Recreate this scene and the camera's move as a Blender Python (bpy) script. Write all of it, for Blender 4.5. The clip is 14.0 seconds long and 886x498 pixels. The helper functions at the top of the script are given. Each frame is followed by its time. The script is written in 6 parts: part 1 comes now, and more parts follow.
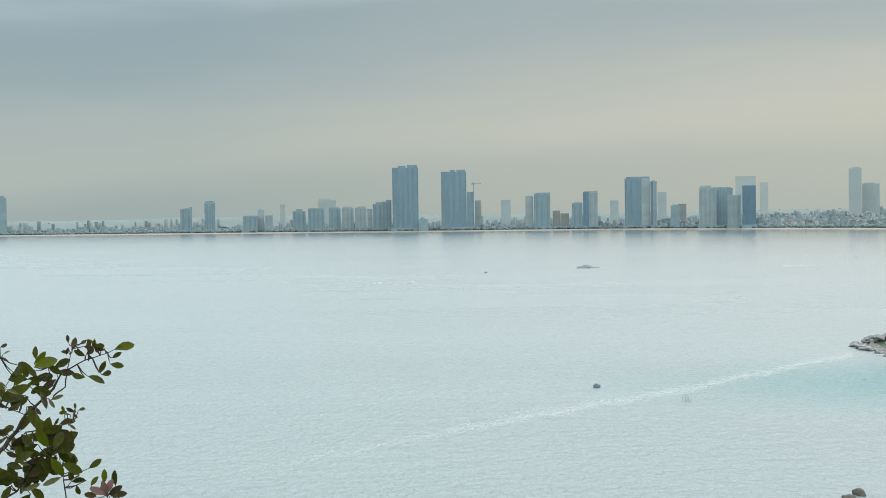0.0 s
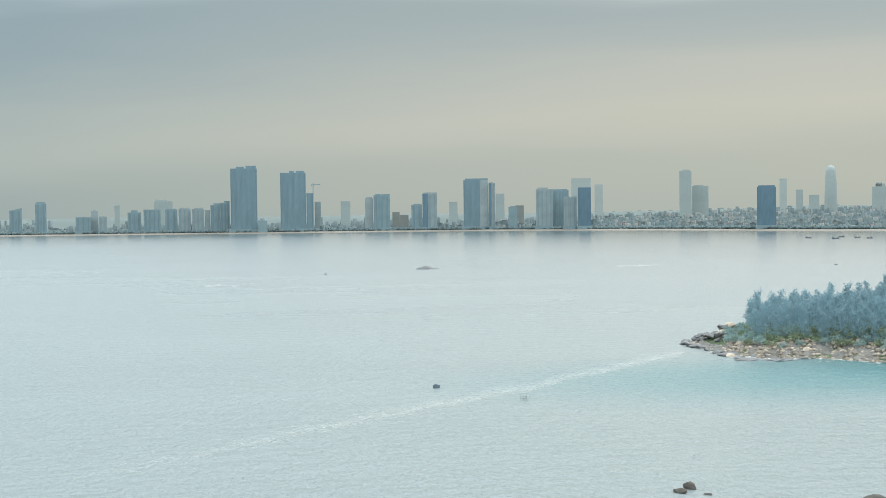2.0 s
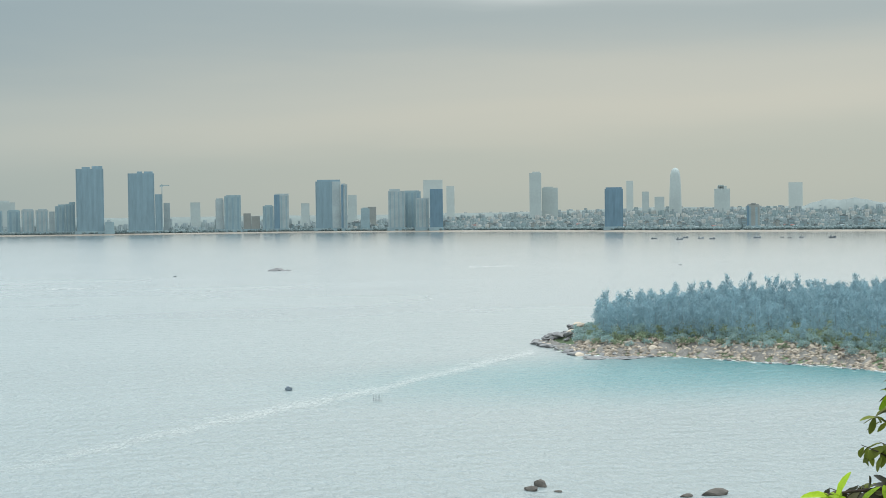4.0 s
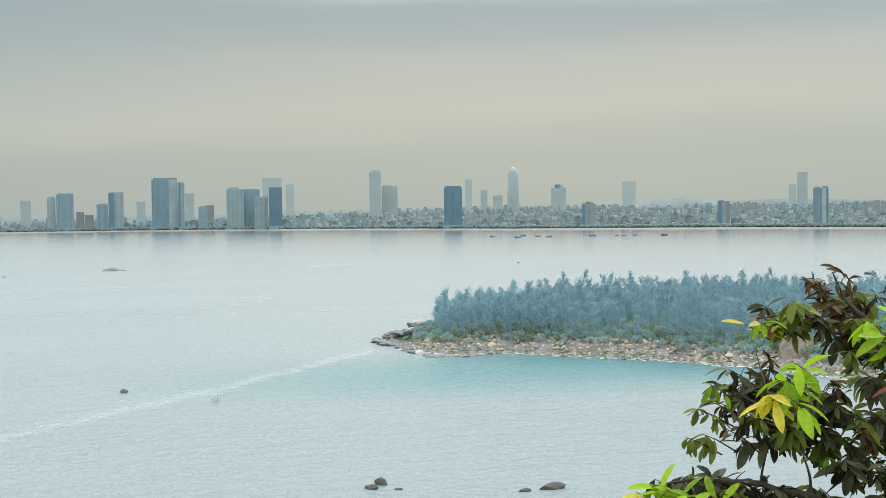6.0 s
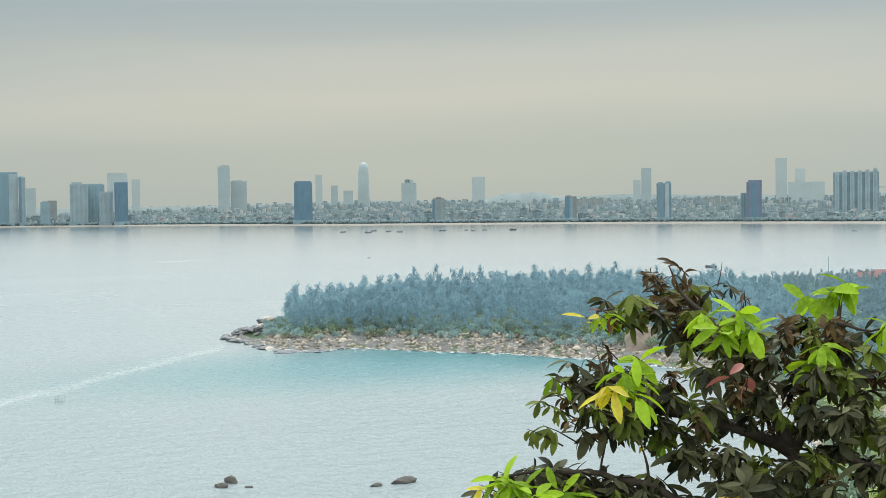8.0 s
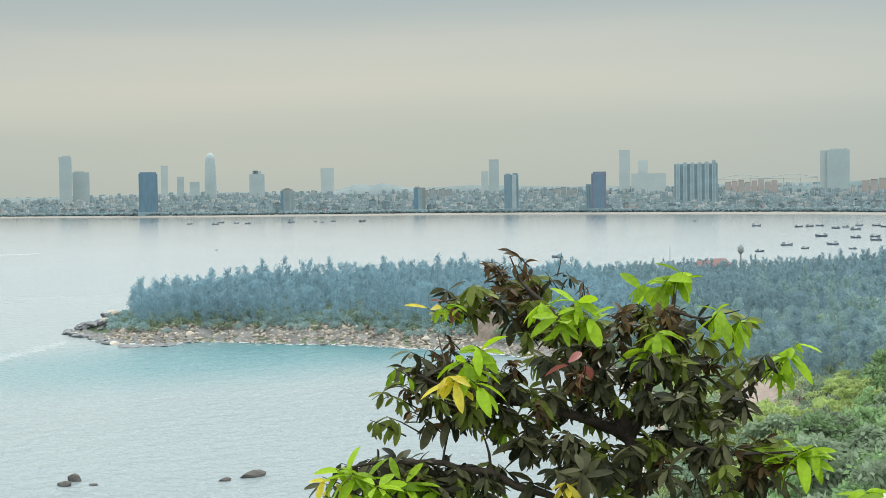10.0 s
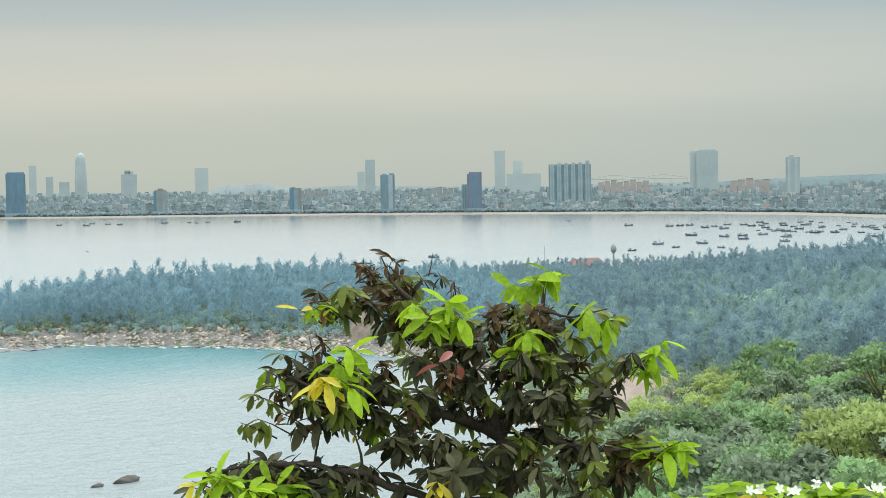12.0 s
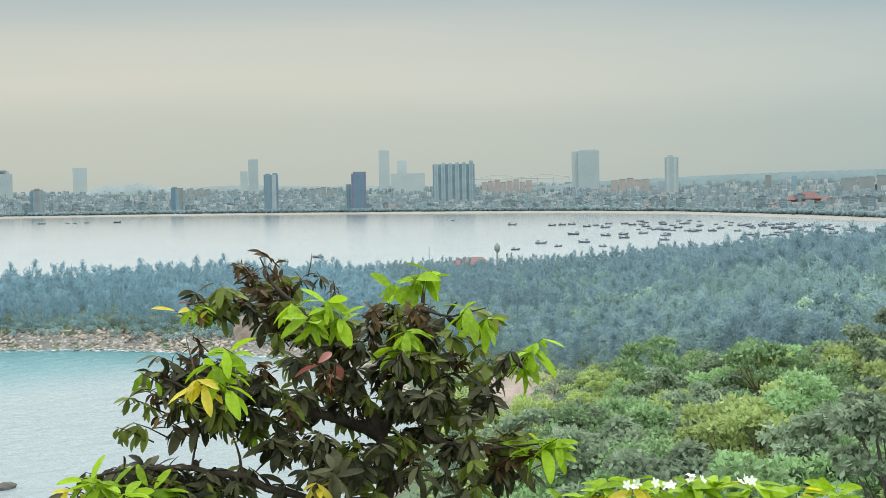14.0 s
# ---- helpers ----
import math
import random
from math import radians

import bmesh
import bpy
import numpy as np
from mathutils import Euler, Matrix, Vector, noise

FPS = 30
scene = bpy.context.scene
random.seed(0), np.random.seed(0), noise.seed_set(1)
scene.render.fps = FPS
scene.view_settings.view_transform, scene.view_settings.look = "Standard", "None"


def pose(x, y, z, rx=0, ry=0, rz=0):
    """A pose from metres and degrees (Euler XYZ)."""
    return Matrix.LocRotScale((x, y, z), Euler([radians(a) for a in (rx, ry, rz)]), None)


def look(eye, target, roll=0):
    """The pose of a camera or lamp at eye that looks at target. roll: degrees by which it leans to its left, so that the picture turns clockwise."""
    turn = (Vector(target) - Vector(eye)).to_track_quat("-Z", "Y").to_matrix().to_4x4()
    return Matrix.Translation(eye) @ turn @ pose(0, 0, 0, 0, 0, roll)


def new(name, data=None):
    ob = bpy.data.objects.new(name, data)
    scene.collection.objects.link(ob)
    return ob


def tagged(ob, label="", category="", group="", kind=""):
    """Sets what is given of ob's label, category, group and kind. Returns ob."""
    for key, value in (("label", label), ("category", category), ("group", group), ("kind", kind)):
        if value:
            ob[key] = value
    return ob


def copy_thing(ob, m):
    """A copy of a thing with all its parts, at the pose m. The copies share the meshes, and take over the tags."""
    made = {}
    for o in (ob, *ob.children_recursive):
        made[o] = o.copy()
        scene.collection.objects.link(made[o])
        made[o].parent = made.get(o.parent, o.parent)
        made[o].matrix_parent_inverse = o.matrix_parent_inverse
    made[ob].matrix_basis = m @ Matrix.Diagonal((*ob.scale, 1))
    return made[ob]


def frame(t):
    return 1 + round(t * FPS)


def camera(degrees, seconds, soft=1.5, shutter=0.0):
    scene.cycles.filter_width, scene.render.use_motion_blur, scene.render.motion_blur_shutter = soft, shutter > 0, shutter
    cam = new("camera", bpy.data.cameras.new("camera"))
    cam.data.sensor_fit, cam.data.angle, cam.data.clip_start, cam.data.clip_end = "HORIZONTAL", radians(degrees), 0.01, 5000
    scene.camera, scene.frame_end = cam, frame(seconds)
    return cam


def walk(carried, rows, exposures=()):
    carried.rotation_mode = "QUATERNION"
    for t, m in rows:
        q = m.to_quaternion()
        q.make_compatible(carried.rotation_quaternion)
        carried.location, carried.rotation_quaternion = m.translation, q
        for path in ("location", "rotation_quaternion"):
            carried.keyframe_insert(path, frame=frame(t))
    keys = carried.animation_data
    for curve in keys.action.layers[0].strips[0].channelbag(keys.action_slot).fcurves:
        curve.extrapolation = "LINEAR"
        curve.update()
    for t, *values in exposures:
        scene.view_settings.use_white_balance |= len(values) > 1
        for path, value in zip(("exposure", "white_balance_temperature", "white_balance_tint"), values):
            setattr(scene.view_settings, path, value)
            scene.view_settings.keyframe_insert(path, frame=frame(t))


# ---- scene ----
cam = camera(36.43, 14.0, soft=0.8)
EYE, ARM = 40.0, 0.26
# seconds, bearing to the right, pitch, lean to the right (degrees)
ROWS = [
    (0.0, 0.000, -1.464, 0.766), (0.5, 1.847, -1.460, 0.767), (1.0, 3.602, -1.480, 0.775), (1.5, 5.184, -1.490, 0.762),
    (2.0, 6.809, -1.495, 0.750), (2.5, 8.422, -1.488, 0.745), (3.0, 9.901, -1.485, 0.740), (5.5, 18.209, -1.623, 0.750),
    (6.0, 19.885, -1.666, 0.750), (6.5, 21.540, -1.724, 0.750), (7.0, 23.066, -1.785, 0.765), (7.5, 24.704, -1.870, 0.775),
    (8.0, 26.233, -1.955, 0.780), (8.5, 27.856, -2.067, 0.810), (11.0, 35.367, -2.507, 0.824), (11.5, 36.573, -2.489, 0.844),
    (12.0, 37.889, -2.477, 0.866), (12.5, 39.165, -2.463, 0.883), (13.0, 40.430, -2.481, 0.905), (13.5, 41.572, -2.510, 0.910),
    (14.0, 42.803, -2.563, 0.918),
]


def held(bearing, pitch, lean):
    """The camera at arm's length from the one who turns with it."""
    a = radians(bearing)
    return (pose(ARM * math.sin(a), ARM * math.cos(a) - ARM, EYE, 0, 0, -bearing) @ pose(0, 0, 0, 90 + pitch)
            @ pose(0, 0, 0, 0, 0, -lean))


walk(cam, [(t, held(b, p, l)) for t, b, p, l in ROWS], [(0.0, 0.0), (3.0, 0.0), (8.5, 0.06), (11.0, 0.12), (14.0, 0.17)])


def at(bearing, dist, z=0.0):
    """A place by its bearing (degrees, clockwise) and distance from the lookout."""
    return Vector((dist * math.sin(radians(bearing)), dist * math.cos(radians(bearing)), z))


# ---- sky and light ----
SUN_BEARING, SUN_HEIGHT = 60.0, 48.0
world = bpy.data.worlds.new("overcast_sky")
scene.world = world
world.use_nodes = True
wt = world.node_tree
wt.nodes.clear()


def wnode(kind, **values):
    n = wt.nodes.new(kind)
    for k, v in values.items():
        n.inputs[k].default_value = v
    return n


def wmath(op, a, b):
    n = wt.nodes.new("ShaderNodeMath")
    n.operation = op
    for i, v in enumerate((a, b)):
        if isinstance(v, (int, float)):
            n.inputs[i].default_value = v
        else:
            wt.links.new(v, n.inputs[i])
    return n.outputs[0]


coord = wnode("ShaderNodeTexCoord")
split = wnode("ShaderNodeSeparateXYZ")
wt.links.new(coord.outputs["Generated"], split.inputs[0])
# long flat cloud banks: the noise is stretched along the horizon
flat = wnode("ShaderNodeMapping", Scale=(1.5, 1.5, 11.0))
wt.links.new(coord.outputs["Generated"], flat.inputs[0])
banks = wnode("ShaderNodeTexNoise", Scale=1.7, Detail=5.0, Roughness=0.5)
wt.links.new(flat.outputs[0], banks.inputs["Vector"])
height = wmath("ADD", split.outputs[2], wmath("MULTIPLY", wmath("SUBTRACT", banks.outputs[0], 0.5), 0.05))
# the bright bank hangs lower over the open sea than over the city
lower = wnode("ShaderNodeMapRange")
for k, v in (("From Min", -0.30), ("From Max", 0.34), ("To Min", 0.036), ("To Max", 0.0)):
    lower.inputs[k].default_value = v
wt.links.new(split.outputs[0], lower.inputs[0])
below = wnode("ShaderNodeMapRange")
for k, v in (("From Min", 0.10), ("From Max", 0.17), ("To Min", 1.0), ("To Max", 0.0)):
    below.inputs[k].default_value = v
wt.links.new(split.outputs[2], below.inputs[0])
height = wmath("ADD", height, wmath("MULTIPLY", lower.outputs[0], below.outputs[0]))
ramp = wnode("ShaderNodeValToRGB")
ramp.color_ramp.interpolation = "EASE"
stops = [(0.0, (0.410, 0.455, 0.430)), (0.036, (0.435, 0.470, 0.437)), (0.078, (0.53, 0.535, 0.483)), (0.098, (0.505, 0.52, 0.48)),
         (0.150, (0.375, 0.435, 0.448)), (0.198, (1.05, 1.08, 1.07)), (0.28, (2.25, 2.27, 2.25)), (1.0, (2.6, 2.6, 2.6))]
while len(ramp.color_ramp.elements) < len(stops):
    ramp.color_ramp.elements.new(0.5)
for e, (p, c) in zip(ramp.color_ramp.elements, stops):
    e.position, e.color = p, (*c, 1)
wt.links.new(height, ramp.inputs[0])
# the cloud is thinner and warmer towards the sun's side
side = wnode("ShaderNodeMapRange")
side.inputs["From Min"].default_value, side.inputs["From Max"].default_value = 0.80, 1.0
side.inputs["To Min"].default_value, side.inputs["To Max"].default_value = 0.0, 1.0
facing = wmath("ADD", wmath("MULTIPLY", split.outputs[0], 0.438), wmath("MULTIPLY", split.outputs[1], 0.899))
wt.links.new(facing, side.inputs[0])
tone = wnode("ShaderNodeMix")
tone.data_type, tone.blend_type = "RGBA", "MIX"
tone.inputs[6].default_value, tone.inputs[7].default_value = (0.82, 0.92, 0.97, 1), (1.10, 1.08, 1.03, 1)
wt.links.new(side.outputs[0], tone.inputs[0])
lit = wnode("ShaderNodeMix")
lit.data_type, lit.blend_type = "RGBA", "MULTIPLY"
lit.inputs[0].default_value = 1.0
wt.links.new(ramp.outputs[0], lit.inputs[6])
wt.links.new(tone.outputs[2], lit.inputs[7])
cloud = wnode("ShaderNodeBackground", Strength=1.0)
wt.links.new(lit.outputs[2], cloud.inputs[0])
sky = wnode("ShaderNodeTexSky")
sky.sky_type, sky.sun_disc = "NISHITA", False
sky.sun_elevation, sky.sun_rotation = radians(SUN_HEIGHT), radians(SUN_BEARING)
blue = wnode("ShaderNodeBackground", Strength=0.08)
wt.links.new(sky.outputs[0], blue.inputs[0])
veil = wnode("ShaderNodeMixShader", Fac=0.93)
wt.links.new(blue.outputs[0], veil.inputs[1])
wt.links.new(cloud.outputs[0], veil.inputs[2])
wout = wnode("ShaderNodeOutputWorld")
wt.links.new(veil.outputs[0], wout.inputs[0])

sun = new("sun", bpy.data.lights.new("sun", "SUN"))
sun.data.energy, sun.data.angle, sun.data.color = 1.3, radians(14), (1.0, 0.96, 0.9)
sun.matrix_world = look(at(SUN_BEARING, 100, 140), (0, 0, 0))


# ---- materials ----
def material(name, base, rough=0.7, spread=0.25, scale=1.0, bump=0.0, spec=0.4, metal=0.0, through_light=0.0, each=0.0,
             second=None, sheen=0.0, down=(1, 1, 1), stretch=(1, 1, 1)):
    """A surface with coarse and fine variation round its base colour; each: how far one object differs from another."""
    m = bpy.data.materials.new(name)
    m.use_nodes = True
    t = m.node_tree
    p = t.nodes["Principled BSDF"]
    p.inputs["Roughness"].default_value, p.inputs["Metallic"].default_value = rough, metal
    p.inputs["Specular IOR Level"].default_value = spec
    if sheen:
        p.inputs["Sheen Weight"].default_value, p.inputs["Sheen Roughness"].default_value = sheen, 0.6
        p.inputs["Sheen Tint"].default_value = (*down, 1)
    tc, mp = t.nodes.new("ShaderNodeTexCoord"), t.nodes.new("ShaderNodeMapping")
    mp.inputs["Scale"].default_value = stretch
    t.links.new(tc.outputs["Object"], mp.inputs[0])
    coarse, fine = t.nodes.new("ShaderNodeTexNoise"), t.nodes.new("ShaderNodeTexNoise")
    coarse.inputs["Scale"].default_value, fine.inputs["Scale"].default_value = scale, scale * 7.3
    coarse.inputs["Detail"].default_value, fine.inputs["Detail"].default_value = 3, 5
    for n in (coarse, fine):
        t.links.new(mp.outputs[0], n.inputs["Vector"])
    add = t.nodes.new("ShaderNodeMath")
    add.operation = "MULTIPLY_ADD"
    t.links.new(fine.outputs[0], add.inputs[0])
    add.inputs[1].default_value = 0.6
    t.links.new(coarse.outputs[0], add.inputs[2])
    last = add.outputs[0]
    if each:
        info, more = t.nodes.new("ShaderNodeObjectInfo"), t.nodes.new("ShaderNodeMath")
        more.operation = "MULTIPLY_ADD"
        t.links.new(info.outputs["Random"], more.inputs[0])
        more.inputs[1].default_value = each
        t.links.new(last, more.inputs[2])
        last = more.outputs[0]
        islands, most = t.nodes.new("ShaderNodeNewGeometry"), t.nodes.new("ShaderNodeMath")
        most.operation = "MULTIPLY_ADD"
        t.links.new(islands.outputs["Random Per Island"], most.inputs[0])
        most.inputs[1].default_value = each
        t.links.new(last, most.inputs[2])
        last = most.outputs[0]
    r = t.nodes.new("ShaderNodeValToRGB")
    lo, hi = [c * (1 - spread) for c in base], [min(1, c * (1 + spread)) for c in (second or base)]
    r.color_ramp.elements[0].position, r.color_ramp.elements[1].position = 0.5, 1.1 + 0.9 * each
    r.color_ramp.elements[1].position = min(1.0, r.color_ramp.elements[1].position)
    if each:
        half = t.nodes.new("ShaderNodeMath")
        half.operation = "MULTIPLY"
        half.inputs[1].default_value = 0.78 / (0.8 + each)
        t.links.new(last, half.inputs[0])
        last = half.outputs[0]
    r.color_ramp.elements[0].color, r.color_ramp.elements[1].color = (*lo, 1), (*hi, 1)
    t.links.new(last, r.inputs[0])
    t.links.new(r.outputs[0], p.inputs["Base Color"])
    if bump:
        b = t.nodes.new("ShaderNodeBump")
        b.inputs["Strength"].default_value, b.inputs["Distance"].default_value = 0.6, bump
        t.links.new(add.outputs[0], b.inputs["Height"])
        t.links.new(b.outputs[0], p.inputs["Normal"])
    if through_light:
        tr, mix = t.nodes.new("ShaderNodeBsdfTranslucent"), t.nodes.new("ShaderNodeMixShader")
        t.links.new(r.outputs[0], tr.inputs[0])
        mix.inputs[0].default_value = through_light
        t.links.new(p.outputs[0], mix.inputs[1])
        t.links.new(tr.outputs[0], mix.inputs[2])
        t.links.new(mix.outputs[0], t.nodes["Material Output"].inputs[0])
    return m


def water_material():
    m = bpy.data.materials.new("sea_water")
    m.use_nodes = True
    t = m.node_tree
    p = t.nodes["Principled BSDF"]
    p.inputs["Roughness"].default_value, p.inputs["IOR"].default_value = 0.12, 1.33
    geo = t.nodes.new("ShaderNodeNewGeometry")

    def noise_at(scale, stretch, turn, detail=3.0):
        mp, n = t.nodes.new("ShaderNodeMapping"), t.nodes.new("ShaderNodeTexNoise")
        mp.inputs["Scale"].default_value, mp.inputs["Rotation"].default_value = stretch, (0, 0, radians(turn))
        t.links.new(geo.outputs["Position"], mp.inputs[0])
        t.links.new(mp.outputs[0], n.inputs["Vector"])
        n.inputs["Scale"].default_value, n.inputs["Detail"].default_value = scale, detail
        return n.outputs[0]

    # wind ripples, a low swell, and broad calmer and rougher patches
    ripple, swell, patch = (noise_at(0.6, (1.3, 0.75, 1), -14, 5), noise_at(0.16, (0.6, 1.3, 1), -12, 3),
                            noise_at(0.006, (0.6, 2.2, 1), 12, 4))
    both = t.nodes.new("ShaderNodeMath")
    both.operation = "MULTIPLY_ADD"
    t.links.new(swell, both.inputs[0])
    both.inputs[1].default_value = 1.1
    t.links.new(ripple, both.inputs[2])
    b = t.nodes.new("ShaderNodeBump")
    b.inputs["Strength"].default_value, b.inputs["Distance"].default_value = 1.0, 0.8
    t.links.new(both.outputs[0], b.inputs["Height"])
    t.links.new(b.outputs[0], p.inputs["Normal"])
    # deep grey-green offshore; sand shows through turquoise in the cove
    cove, dist, shallow = t.nodes.new("ShaderNodeVectorMath"), t.nodes.new("ShaderNodeMapping"), t.nodes.new("ShaderNodeMapRange")
    c = at(27.5, 346)
    dist.inputs["Location"].default_value = (-c.x, -c.y, 0)
    cove.operation = "LENGTH"
    squash = t.nodes.new("ShaderNodeMapping")
    squash.inputs["Rotation"].default_value, squash.inputs["Scale"].default_value = (0, 0, radians(16)), (0.45, 1.0, 0)
    t.links.new(geo.outputs["Position"], dist.inputs[0])
    t.links.new(dist.outputs[0], squash.inputs[0])
    t.links.new(squash.outputs[0], cove.inputs[0])
    shallow.interpolation_type = "SMOOTHSTEP"
    for k, v in (("From Min", 10), ("From Max", 68), ("To Min", 1.0), ("To Max", 0.0)):
        shallow.inputs[k].default_value = v
    t.links.new(cove.outputs["Value"], shallow.inputs[0])
    deep, mix = t.nodes.new("ShaderNodeValToRGB"), t.nodes.new("ShaderNodeMix")
    deep.color_ramp.elements[0].position, deep.color_ramp.elements[1].position = 0.35, 0.65
    deep.color_ramp.elements[0].color, deep.color_ramp.elements[1].color = (0.180, 0.214, 0.216, 1), (0.192, 0.226, 0.227, 1)
    t.links.new(patch, deep.inputs[0])
    mix.data_type = "RGBA"
    mix.inputs[7].default_value = (0.040, 0.155, 0.168, 1)
    t.links.new(shallow.outputs[0], mix.inputs[0])
    t.links.new(deep.outputs[0], mix.inputs[6])
    rough = t.nodes.new("ShaderNodeMapRange")
    for k, v in (("From Min", 0.35), ("From Max", 0.65), ("To Min", 0.28), ("To Max", 0.31)):
        rough.inputs[k].default_value = v
    t.links.new(patch, rough.inputs[0])
    t.links.new(rough.outputs[0], p.inputs["Roughness"])
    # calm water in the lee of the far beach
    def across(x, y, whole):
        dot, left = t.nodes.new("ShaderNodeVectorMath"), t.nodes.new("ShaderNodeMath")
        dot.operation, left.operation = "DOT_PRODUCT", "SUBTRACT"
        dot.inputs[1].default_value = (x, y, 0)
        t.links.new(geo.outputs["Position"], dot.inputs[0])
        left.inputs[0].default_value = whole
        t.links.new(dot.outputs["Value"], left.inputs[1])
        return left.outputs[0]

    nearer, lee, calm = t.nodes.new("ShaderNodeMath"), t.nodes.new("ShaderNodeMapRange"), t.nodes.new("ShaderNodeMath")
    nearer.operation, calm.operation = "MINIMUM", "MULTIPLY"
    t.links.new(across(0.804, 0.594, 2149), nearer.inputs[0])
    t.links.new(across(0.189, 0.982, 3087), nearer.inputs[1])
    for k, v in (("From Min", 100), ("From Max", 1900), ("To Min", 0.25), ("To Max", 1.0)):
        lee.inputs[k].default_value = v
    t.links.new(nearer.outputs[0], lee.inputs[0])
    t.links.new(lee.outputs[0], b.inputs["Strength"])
    # base colour also dims towards the far beach, painting in low-sky reflection
    clear, shore_dim = t.nodes.new("ShaderNodeMapRange"), t.nodes.new("ShaderNodeMix")
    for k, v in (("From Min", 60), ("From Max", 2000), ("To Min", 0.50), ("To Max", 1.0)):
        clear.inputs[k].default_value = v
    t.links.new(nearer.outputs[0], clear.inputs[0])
    shore_dim.data_type = "RGBA"
    shore_dim.inputs[6].default_value = (0.0, 0.0, 0.0, 1)
    t.links.new(clear.outputs[0], shore_dim.inputs[0])
    t.links.new(mix.outputs[2], shore_dim.inputs[7])
    t.links.new(shore_dim.outputs[2], p.inputs["Base Color"])
    t.links.new(rough.outputs[0], calm.inputs[0])
    t.links.new(lee.outputs[0], calm.inputs[1])
    t.links.new(calm.outputs[0], p.inputs["Roughness"])
    return m


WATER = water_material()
SOIL = material("undergrowth_soil", (0.07, 0.10, 0.05), 0.9, 0.4, 0.12, 0.2)
SAND = material("beach_sand", (0.20, 0.18, 0.15), 0.9, 0.15, 0.05)
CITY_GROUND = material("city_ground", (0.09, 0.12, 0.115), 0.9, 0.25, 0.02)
# city paints are paled and blued: distance haze is put into their base colours
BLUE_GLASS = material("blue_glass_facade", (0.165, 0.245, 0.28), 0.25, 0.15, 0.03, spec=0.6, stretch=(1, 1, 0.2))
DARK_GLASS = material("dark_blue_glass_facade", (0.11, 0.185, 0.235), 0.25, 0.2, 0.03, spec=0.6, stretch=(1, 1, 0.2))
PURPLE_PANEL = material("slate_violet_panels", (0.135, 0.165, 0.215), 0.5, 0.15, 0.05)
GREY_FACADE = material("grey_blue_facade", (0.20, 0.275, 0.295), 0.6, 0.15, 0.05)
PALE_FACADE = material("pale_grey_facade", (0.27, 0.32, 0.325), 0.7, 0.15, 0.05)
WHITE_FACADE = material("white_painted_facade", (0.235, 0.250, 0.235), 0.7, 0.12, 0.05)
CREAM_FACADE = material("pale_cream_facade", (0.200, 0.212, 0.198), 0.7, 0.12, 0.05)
# farther towers take paler colours; the haze in front of them is painted in
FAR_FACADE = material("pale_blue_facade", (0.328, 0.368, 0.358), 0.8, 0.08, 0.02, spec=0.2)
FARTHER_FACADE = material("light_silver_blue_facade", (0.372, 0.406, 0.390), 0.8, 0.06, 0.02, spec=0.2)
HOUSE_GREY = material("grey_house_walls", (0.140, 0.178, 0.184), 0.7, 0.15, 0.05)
# terracotta washed pale, with haze mixed into the colour
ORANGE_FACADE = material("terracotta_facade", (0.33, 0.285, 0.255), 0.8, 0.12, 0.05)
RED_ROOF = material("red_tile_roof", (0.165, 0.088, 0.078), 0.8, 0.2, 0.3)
# hill and shore-tree greens are shifted grey-blue, haze put into the colour
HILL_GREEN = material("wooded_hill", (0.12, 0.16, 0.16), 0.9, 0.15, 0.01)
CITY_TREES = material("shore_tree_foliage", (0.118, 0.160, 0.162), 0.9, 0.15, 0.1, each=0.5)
# bluish needle colour and sheen stand in for haze over the headland wood
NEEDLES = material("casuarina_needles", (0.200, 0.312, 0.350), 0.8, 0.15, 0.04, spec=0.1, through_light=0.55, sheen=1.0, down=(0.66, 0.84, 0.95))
BROADLEAF = material("broadleaf_foliage", (0.255, 0.375, 0.175), 0.6, 0.45, 0.15, spec=0.15, through_light=0.42, each=0.7)
YELLOW_LEAF = material("yellow_green_foliage", (0.36, 0.43, 0.16), 0.6, 0.35, 0.15, spec=0.15, through_light=0.42, each=0.5)
VINE_LEAF = material("pale_vine_foliage", (0.40, 0.51, 0.37), 0.6, 0.3, 0.2, through_light=0.25, each=0.5)
OLIVE_LEAF = material("olive_foliage", (0.22, 0.275, 0.175), 0.65, 0.45, 0.15, spec=0.15, through_light=0.35, each=0.6)
PALE_BARK = material("pale_casuarina_bark", (0.17, 0.205, 0.21), 0.9, 0.25, 1.0)
BARK = material("grey_bark", (0.13, 0.11, 0.09), 0.9, 0.35, 1.5, 0.02)
ROCK = material("pink_granite", (0.37, 0.315, 0.255), 0.9, 0.4, 0.5, 0.15, spec=0.15, each=0.7)
WET_ROCK = material("dark_wet_rock", (0.125, 0.125, 0.125), 0.6, 0.4, 0.5, 0.1, each=0.3)
# far land and hill: flat pale base colours hold the haze
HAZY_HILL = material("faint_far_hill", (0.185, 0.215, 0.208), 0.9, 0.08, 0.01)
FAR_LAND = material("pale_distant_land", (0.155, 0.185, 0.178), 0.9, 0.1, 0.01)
BROWN_ROCK = material("brown_boulder", (0.07, 0.062, 0.052), 0.7, 0.5, 0.8, 0.1)
# house walls muted towards grey-blue, haze painted into the tone
HAZED_WALLS = material("weathered_grey_green_walls", (0.120, 0.154, 0.155), 0.8, 0.18, 0.03, each=0.8)
# roof colour darkened to offset the bright overhead sky on flat tops
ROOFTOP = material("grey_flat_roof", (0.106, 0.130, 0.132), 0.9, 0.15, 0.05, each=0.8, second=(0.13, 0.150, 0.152))
